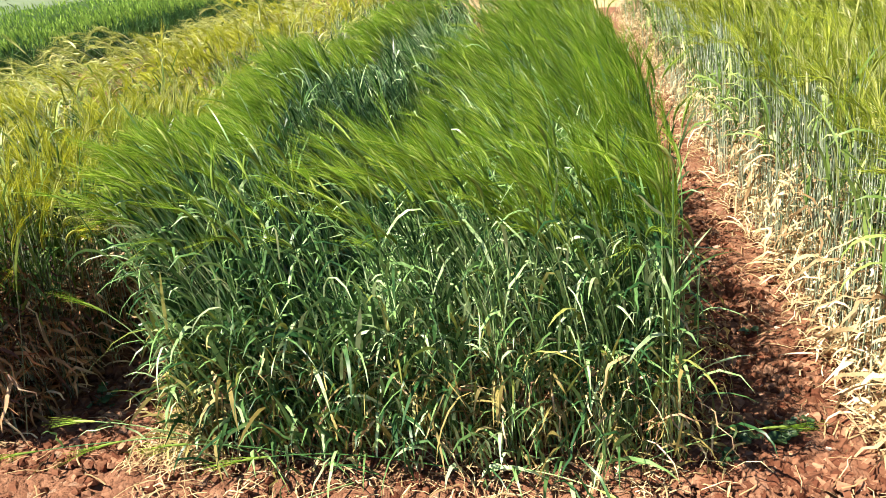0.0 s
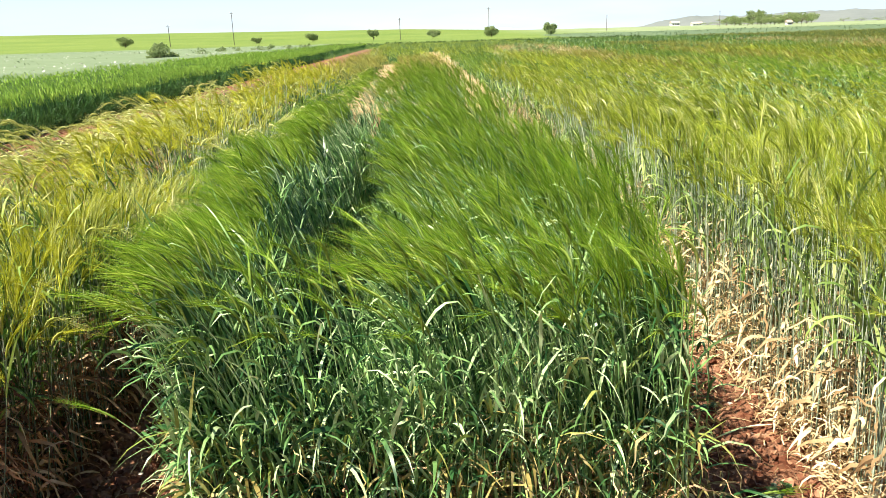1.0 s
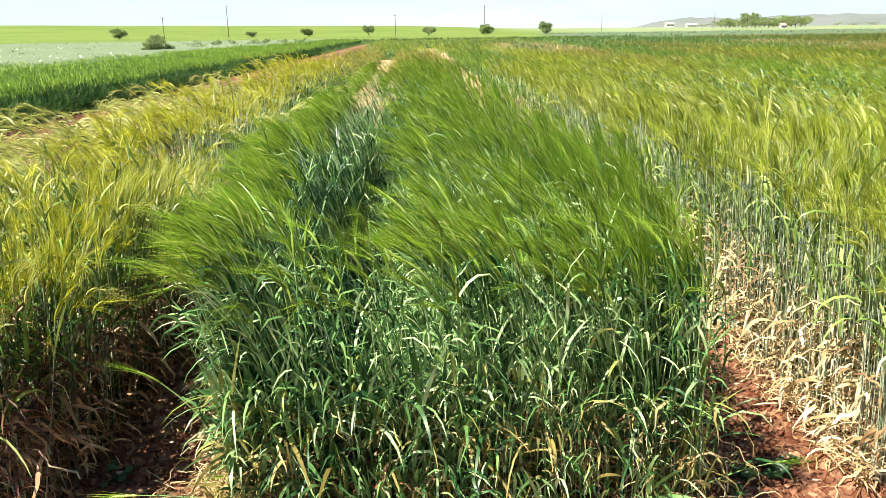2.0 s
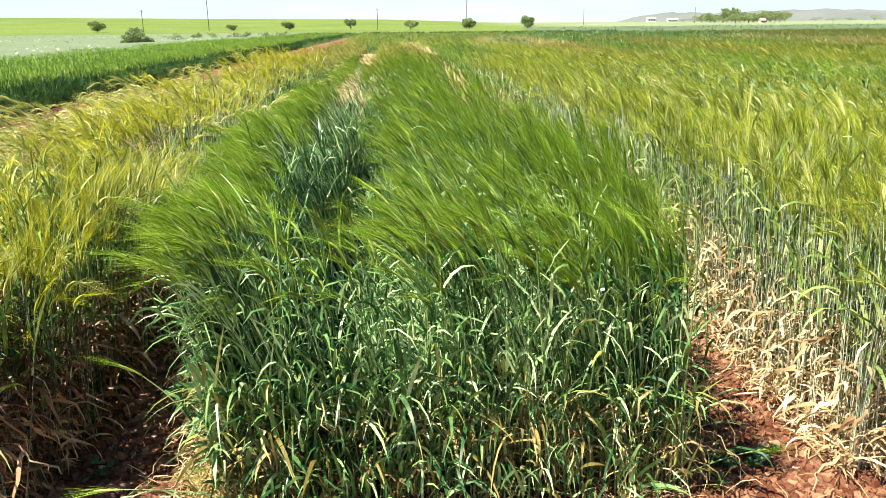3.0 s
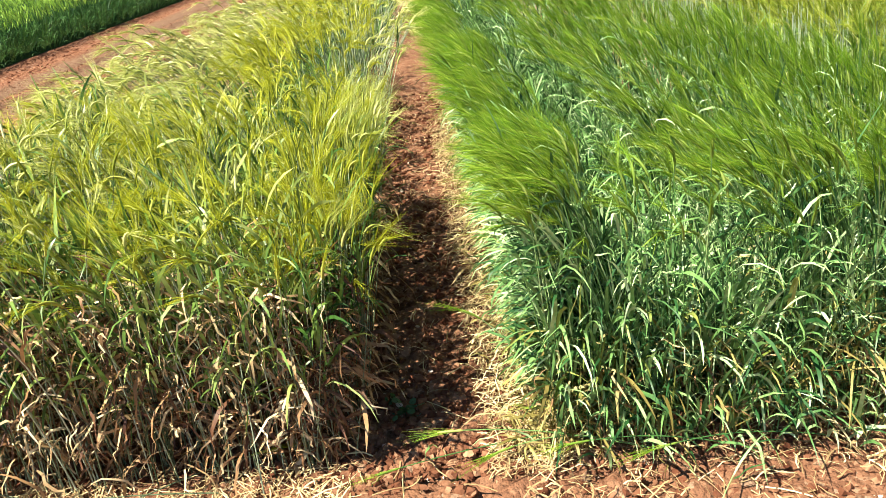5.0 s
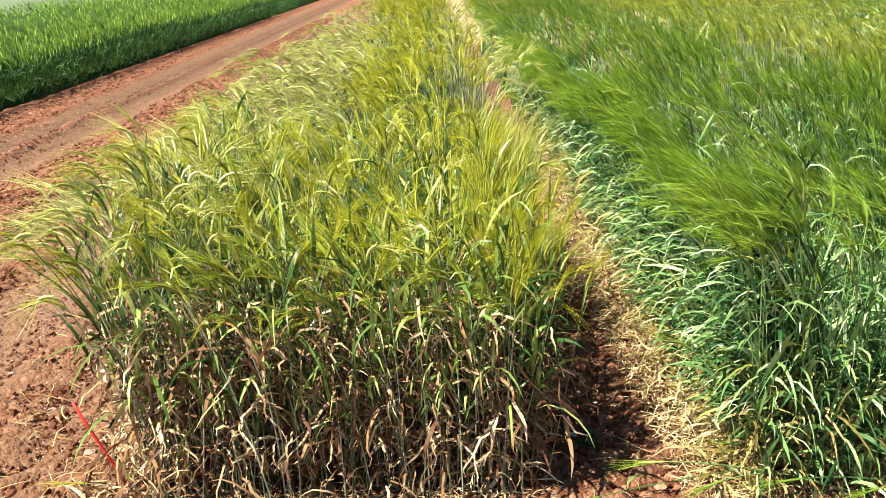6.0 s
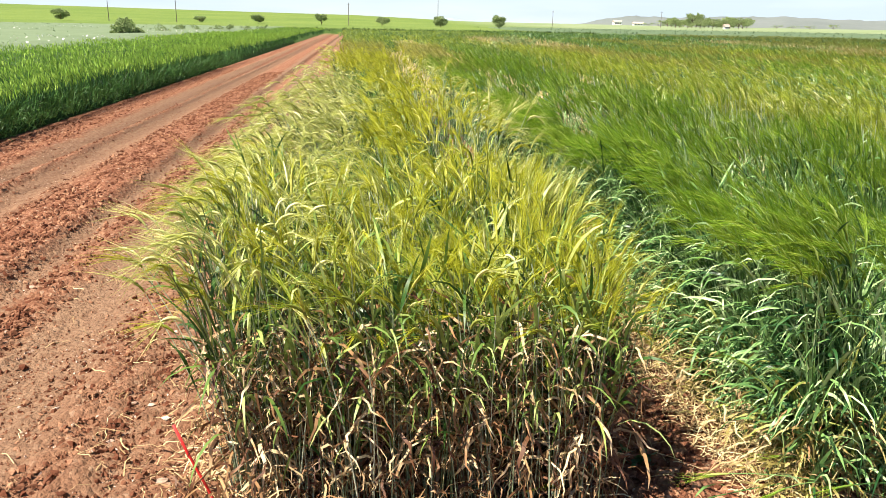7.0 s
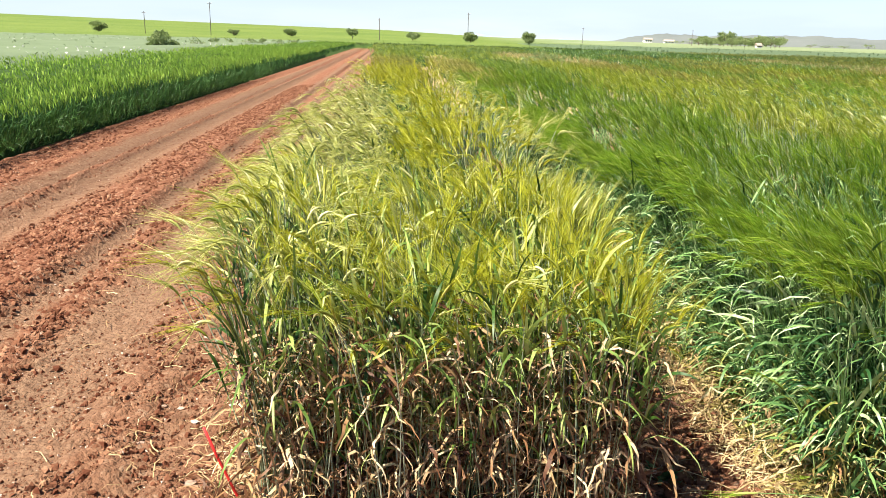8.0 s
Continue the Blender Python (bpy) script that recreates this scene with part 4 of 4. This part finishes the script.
# ---- weeds in the gaps ----
def weed(x, y, size, count):
    top = tagged(new("weed_plant"), "small dark green broad-leaved weed on red soil", "weed", "weeds in the gaps")
    top.location = (x, y, 0)
    size *= 0.85
    for i in range(count):
        a, r = rs.uniform(0, 6.28), size * rs.uniform(0.15, 1)
        k = 9
        ang = np.linspace(0, 2 * np.pi, k, endpoint=False)
        rad = size * rs.uniform(0.22, 0.42)
        h = rs.uniform(0.015, 0.05)
        V = np.stack([np.cos(ang) * rad, np.sin(ang) * rad * 0.75, 0.12 * rad * np.cos(2 * ang)], -1)
        V = np.concatenate([[[0, 0, -0.15 * rad]], V])
        rot = np.array(Euler((rs.normal(0, 0.35), rs.normal(0, 0.35), a)).to_matrix())
        V = V @ rot.T + [math.cos(a) * r, math.sin(a) * r, h]
        bag = Bag().add(V, [(0, 1 + j, 1 + (j + 1) % k) for j in range(k)])
        stalk = np.array([[[0, 0, -0.005], [math.cos(a) * r * 0.5, math.sin(a) * r * 0.5, h * 0.8], [math.cos(a) * r, math.sin(a) * r, h]]])
        tube(bag, stalk, np.full((1, 3), 0.0012), 3)
        part("leaf", bag.mesh("leaf", M["weed"]), top)


for x, y, sz, c in ((1.16, 0.30, 0.06, 14), (1.28, 0.34, 0.08, 16), (1.36, 0.38, 0.05, 9), (1.08, 0.20, 0.05, 10), (-1.14, 0.44, 0.07, 13), (1.32, 1.0, 0.05, 8), (-1.2, 0.52, 0.04, 6)):
    weed(x, y, sz, c)

# red marker strip leaning at the plot's corner
peg = tagged(new("marker_peg"), "bright red plastic marker strip stuck aslant in soil", "marker peg")
peg.location = (-2.69, 0.20, 0)
pb = Bag()
pts = np.array([[[0.02, 0.0, -0.04], [-0.012, 0.0, 0.04], [-0.045, 0.002, 0.13], [-0.07, -0.002, 0.20], [-0.11, 0.0, 0.30], [-0.145, 0.0, 0.40]]])
ribbon(pb, pts, np.full((1, 6), 0.0045), np.array([[[0.85, 0.40, 0.34]]]))
pm = part("strip", pb.mesh("strip", M["red"]), peg)
th = pm.modifiers.new("thickness", 'SOLIDIFY')
th.thickness = 0.003


# ---- single stalks that stand out ----
def single_stalk(key, x, y, L, th0, th1, az, nod, label, parent=None, leaves=3, name="barley_stalk", z0=-0.01, leaf=None, head=None):
    one = np.ones(1)
    P = grow(0 * one, 0 * one, L * one, radians(th0) * one, radians(th1) * one, radians(az) * one, 8, z0)
    if parent is None:
        top = tagged(new(name), label, "barley stalk", "single stalks")
        top.location = (x, y, 0)
        part("stem", tube_mesh(P, M["stem" + key]), top)
    else:
        top = part("stalk", tube_mesh(P, M["stem" + key]), parent)
        top.location = (x, y, 0)
    for j in range(leaves):
        lb = Bag()
        s = np.array([rs.uniform(0.3, 0.9)])
        leaf_blades(lb, along(P, s), rs.uniform(0, 6.28, 1), rs.uniform(0.14, 0.27, 1), rs.uniform(0.003, 0.0062, 1), deg(5, 30, 1), deg(40, 180, 1), 8, 0.9, (0.4, 2.2), 0.003)
        part("leaf", lb.mesh("leaf", M[leaf or ("leaf" + key)]), top)
    eb, ab = Bag(), Bag()
    ears(eb, ab, P[:, -1], radians(th1) * one, radians(az) * one, 0.085 * one, 0.0055 * one, 28, 0.14, 0.0006, 0.10, radians(nod) * one, 2)
    part("ear", eb.mesh("ear", M["ear" + (head or key)]), top)
    part("beard", ab.mesh("beard", M["awn" + (head or key)]), top)
    return top


def tube_mesh(P, mat, r=0.0024):
    b = Bag()
    tube(b, P, np.linspace(1.1, 0.7, P.shape[1])[None] * r, 5)
    return b.mesh("stem", mat)


single_stalk("A", -0.64, 0.24, 0.58, 8, 48, 188, 14, "bent green barley stalk drooping over the bare gap", leaves=2)
single_stalk("A", -0.60, 0.24, 0.58, 84, 91, 196, 2, "fallen green barley stalk lying on red soil", leaves=1, z0=0.03)
single_stalk("A", 0.55, 0.14, 0.62, 82, 90, 172, 4, "fallen green barley stalk at the plot's foot", leaves=2, z0=0.04)
single_stalk("A", 0.35, 0.12, 0.40, 70, 92, 330, 6, "fallen green barley stalk at the plot's foot", leaves=3, z0=0.03)
for x, y, L, az, droop in ((-0.30, 0.10, 0.66, 178, 3), (0.02, 0.06, 0.60, 186, 5), (-0.12, 0.14, 0.52, 170, 4), (0.26, 0.10, 0.58, 193, 4), (-0.40, 0.16, 0.44, 200, 8), (0.74, 0.10, 0.46, 12, 5), (-0.05, 0.02, 0.38, 235, 4), (0.60, 0.02, 0.34, 300, 3)):
    single_stalk("A", x, y, L, 78 - 2 * droop, 90, az, droop, "fallen green barley stalk in the straw at the plot's foot", leaves=3, z0=0.03)
for x, y, L, az in ((-2.35, 0.12, 0.50, 170), (-2.05, 0.06, 0.42, 20), (-1.75, 0.08, 0.46, 185), (-2.52, 0.04, 0.40, 350)):
    single_stalk("B", x, y, L, 80, 91, az, 4, "fallen dry barley stalk before the ripening plot", leaves=2, z0=0.03, leaf="dryB")
single_stalk("C", -1.60, 0.06, 0.52, 6, 10, 100, 8, "pale leafless barley stem standing before the ripening plot", leaves=1, leaf="dryC")
single_stalk("C", -2.70, 1.3, 1.06, 4, 22, 178, 16, "tall pale barley stalk leaning over the lane", leaves=0)
single_stalk("C", -6.7, 6.4, 0.75, 10, 35, 120, 20, "lone dry barley stalk at the wheat's edge", leaves=1, leaf="dryC")


def front_row(plot, key, x0, x1, y0, count, th, az, L, share_dry):
    """The foremost stalks of a plot, each one a piece of its own."""
    base = Vector(plot.location)
    models = []
    for i in range(9):
        m = single_stalk(key, 0, 0, L * rs.uniform(0.9, 1.08), rs.uniform(0, 5), rs.uniform(*th), az + rs.normal(0, 30), rs.uniform(15, 70), "", plot, leaves=4 if i % 3 else 3, leaf=("dry" + key) if rs.uniform() < share_dry else None, head="C" if key == "B" and i % 4 else None)
        models.append(m)
    for i in range(count):
        x, y = x0 + (x1 - x0) * (i + rs.uniform(0, 1)) / count, y0 + rs.uniform(-0.05, 0.10)
        place = Matrix.LocRotScale(Vector((x, y, 0)) - base, Euler((rs.normal(0, 0.07), rs.normal(0, 0.07), rs.normal(0, 0.6))), Vector((1, 1, 1)) * rs.uniform(0.92, 1.06))
        if i < len(models):
            models[i].matrix_basis = place
        else:
            copy_thing(models[i % len(models)], place)


front_row(plot_green, "A", -0.62, 0.98, 0.2, 100, (4, 20), 180, 0.86, 0.1)
front_row(plot_yellow, "B", -2.68, -1.36, 0.2, 90, (4, 26), 180, 0.86, 0.5)
front_row(plot_grey, "C", 1.6, 3.3, 0.2, 92, (5, 28), 180, 0.86, 0.5)


# ---- far things ----
def tree(x, y, h, width, seed, label, name="tree", bare=0.28, clumps=260, group="far trees"):
    r = np.random.RandomState(seed)
    top = tagged(new(name), label, name, group)
    z = float(ground_z(np.array(x), np.array(y)))
    top.location = (x, y, z)
    tb = Bag()
    tube(tb, np.array([[[0, 0, -0.3], [0.03 * h, 0, 0.2 * h], [0.02 * h, 0.02 * h, 0.45 * h], [0, 0, 0.8 * h]]]), np.array([[0.035, 0.028, 0.02, 0.006]]) * h, 6)
    cen = []
    for i in range(7):
        a = i * 2.4 + r.uniform(-0.4, 0.4)
        e = np.array([math.cos(a) * width * 0.38 * r.uniform(0.5, 1), math.sin(a) * width * 0.38 * r.uniform(0.5, 1), h * r.uniform(max(bare + 0.12, 0.3), 0.86)])
        b = np.array([0.02 * h, 0.01 * h, h * r.uniform(bare * 0.8, 0.5)])
        tube(tb, np.array([[b, (b + e) / 2 + [0, 0, 0.04 * h], e]]), np.array([[0.015, 0.01, 0.004]]) * h, 4)
        cen.append(e)
    part("trunk", tb.mesh("trunk", M["bark"]), top)
    cb = Bag()
    n = clumps * 2
    c = np.array(cen)[r.randint(0, 7, n)] + unit(r.normal(size=(n, 3))) * (r.uniform(0, 1, (n, 1)) ** 0.5) * np.array([width * 0.24, width * 0.24, h * 0.24])
    sz = h * r.uniform(0.03, 0.075, n)
    for q in range(3):
        d = unit(r.normal(size=(n, 3)))
        sd = unit(np.cross(d, unit(r.normal(size=(n, 3)))))
        P = c[:, None] + d[:, None] * (sz[:, None] * np.array([-1, 0, 1])[None])[..., None]
        ribbon(cb, P, sz[:, None] * np.array([[0.3, 0.75, 0.1]]), sd[:, None])
    part("crown", cb.mesh("crown", M["crown"]), top)


def polar(az, d, ex=-2.25, ey=-2.1):
    return ex + d * math.sin(radians(az)), ey + d * math.cos(radians(az))


for i, (az, d, h, w, nm) in enumerate([(-19.3, 300, 4.2, 7.0, "bush"), (-10.6, 310, 3.4, 5.6, "bush"), (-6.6, 305, 4.2, 5.5, "tree"), (-2.2, 300, 4.6, 5.0, "tree"), (2.13, 295, 4.4, 6.2, "tree"), (6.4, 300, 5.8, 6.6, "tree"), (10.63, 300, 5.6, 6.2, "tree")]):
    x, y = polar(az, d)
    h, w = h * 0.85, w * 0.95
    tree(x, y, h, w, 60 + i, "small dark green round tree in far field" if nm == "tree" else "low dark green bush in far field", nm, 0.07 if nm == "tree" else 0.03, 380)
tree(5.3, 35.2, 1.15, 2.6, 78, "dark green bush beside a straw-coloured plot", "bush", 0.1, 200, "field bushes")
x, y = polar(-15.4, 62)
tree(x, y, 1.75, 2.6, 77, "leafy green bush standing in the pale field", "bush", 0.1, 260, "field bushes")
for i, (az, d) in enumerate([(-12.0, 85), (-10.8, 88), (-9.6, 95), (-8.8, 92), (-13.1, 78), (-7.5, 100), (-6.4, 108)]):
    x, y = polar(az, d)
    tree(x, y, 1.15, 1.6, 90 + i, "small green bush standing in the pale field", "bush", 0.1, 70, "field bushes")
for i in range(20):
    az = 22.5 + i * 0.275
    tall = i in (6, 7)
    x, y = polar(az, 520 + 40 * math.sin(i * 2.1))
    tree(x, y, (8.6 if tall else 6.2) * rs.uniform(0.8, 1.12), rs.uniform(9, 14), 120 + i, "dark green tree in the far wood", "tree", 0.02, 150, "far wood")
for i, az in enumerate([21.2, 21.9, 29.6, 30.6, 31.6, 33.0]):
    x, y = polar(az, 560)
    tree(x, y, rs.uniform(2.2, 3.4), rs.uniform(8, 13), 160 + i, "dark green tree near the far wood", "tree", 0.02, 70, "far wood")


def utility_pole(az, d, h):
    x, y = polar(az, d)
    top = tagged(new("utility_pole"), "slim weathered timber utility pole in far field", "utility pole", "utility poles")
    top.location = (x, y, float(ground_z(np.array(x), np.array(y))))
    b = Bag()
    tube(b, np.array([[[0, 0, -0.5], [0, 0, h * 0.5], [0, 0, h]]]), np.array([[0.14, 0.12, 0.10]]), 7)
    part("post", b.mesh("post", M["pole"]), top)
    b = Bag()
    tube(b, np.array([[[-0.7, 0, h - 0.5], [0, 0, h - 0.5], [0.7, 0, h - 0.5]]]), np.full((1, 3), 0.06), 4)
    part("crossarm", b.mesh("crossarm", M["pole"]), top)
    for ix in (-0.6, 0.0, 0.6):
        b = Bag()
        tube(b, np.array([[[ix, 0, h - 0.45], [ix, 0, h - 0.3], [ix, 0, h - 0.2]]]), np.array([[0.05, 0.07, 0.03]]), 5)
        part("insulator", b.mesh("insulator", M["plaster"]), top)


for az, d, h in ((-16.4, 300, 7.6), (-12.1, 300, 11.6), (-0.25, 300, 8.0), (6.2, 320, 11.5), (14.5, 420, 8.0), (22.05, 480, 9.0)):
    utility_pole(az, d, h)


def far_house(az, d, length, depth, h):
    x, y = polar(az, d)
    top = tagged(new("farm_building"), "low white farm building with clay roof far off", "farm building", "farm buildings")
    top.location = (x, y, float(ground_z(np.array(x), np.array(y))))
    def box(name, x0, x1, y0, y1, z0, z1, mat, parent):
        V = [(a, b, c) for a in (x0, x1) for b in (y0, y1) for c in (z0, z1)]
        T = [(0, 1, 3), (0, 3, 2), (4, 6, 7), (4, 7, 5), (0, 4, 5), (0, 5, 1), (2, 3, 7), (2, 7, 6), (1, 5, 7), (1, 7, 3), (0, 2, 6), (0, 6, 4)]
        return part(name, Bag().add(V, T).mesh(name, mat, False), parent)
    wall = box("wall", -length / 2, length / 2, -depth / 2, depth / 2, -0.5, h, M["plaster"], top)
    for i in range(3):
        cx = (i - 1) * length * 0.3
        box("window", cx - 0.6, cx + 0.6, -depth / 2 - 0.04, -depth / 2 - 0.004, h * 0.35, h * 0.75, M["pole"], wall)
    l2, d2 = length / 2 + 0.4, depth / 2 + 0.4
    V = [(-l2, -d2, h + 0.004), (l2, -d2, h + 0.004), (l2, d2, h + 0.004), (-l2, d2, h + 0.004), (-l2, 0, h + 1.3), (l2, 0, h + 1.3)]
    part("roof", Bag().add(V, [(0, 1, 5), (0, 5, 4), (2, 3, 4), (2, 4, 5), (0, 4, 3), (1, 2, 5), (0, 3, 2), (0, 2, 1)]).mesh("roof", M["roof"], False), top)


far_house(19.05, 640, 6, 5, 2.4)
far_house(20.5, 660, 8, 4, 1.5)
far_house(26.4, 470, 2.4, 3, 1.4)


def ridge_line(name, label, d, az0, az1, knots, mat, seed):
    """A far range of hills, with body behind its skyline."""
    r = np.random.RandomState(seed)
    n = 160
    az = np.linspace(az0, az1, n)
    el = np.interp(az, *zip(*knots))
    el = el + 0.03 * np.sin(az * 3.1 + seed) + 0.015 * np.sin(az * 9.7) + r.normal(0, 0.006, n)
    rows = []
    for f, k in ((0.8, 0.0), (0.9, 0.55), (1.0, 1.0), (1.15, 0.6), (1.3, 0)):
        h = np.tan(np.radians(np.maximum(el, 0.0))) * d * k - (3 if k == 0 else 0)
        rows.append(np.stack([np.sin(np.radians(az)) * d * f, np.cos(np.radians(az)) * d * f, h], -1))
    V = np.concatenate(rows)
    a = (np.arange(4)[:, None] * n + np.arange(n - 1)[None]).ravel()
    ob = new(name, Bag().add(V, np.concatenate([np.stack([a, a + 1, a + n + 1], 1), np.stack([a, a + n + 1, a + n], 1)])).mesh(name, mat))
    return tagged(ob, label, "hill", kind="structure")


ridge_line("backdrop_hills", "low grey-green scrubby hills on the skyline", 2600, 15, 62, [(15, 0), (16.5, 0.22), (18.5, 0.62), (20.3, 0.80), (23, 0.68), (26, 0.80), (30, 0.85), (33.5, 0.7), (40, 0.6), (62, 0.3)], M["hill"], 3)
ridge_line("backdrop_far_hills", "farthest hills beyond the trees, with blue air haze put into their colour", 4200, 2.5, 16.5, [(2.5, 0), (4.5, 0.26), (7, 0.42), (9.5, 0.2), (12, 0.26), (14.5, 0.2), (16.5, 0)], M["haze"], 5)

# white flowers in the pale field
pf = Bag()
num = 900
x, y = -14.5 - 45 * rs.uniform(0, 1, num) ** 1.2, 30 + 70 * rs.uniform(0, 1, num)
keep = np.sin(x * 0.35 + 1) + np.sin(y * 0.21) > 0.5
x, y = x[keep], y[keep]
leaf_blades(pf, np.stack([x, y, np.full(len(x), 0.66)], -1), rs.uniform(0, 6.28, len(x)), rs.uniform(0.06, 0.16, len(x)), rs.uniform(0.02, 0.06, len(x)), deg(30, 80, len(x)), deg(80, 110, len(x)), 3)
tagged(new("white_flowers", pf.mesh("white_flowers", M["petal"])), "patches of small white flowers in the pale field", "flowers", kind="stuff")
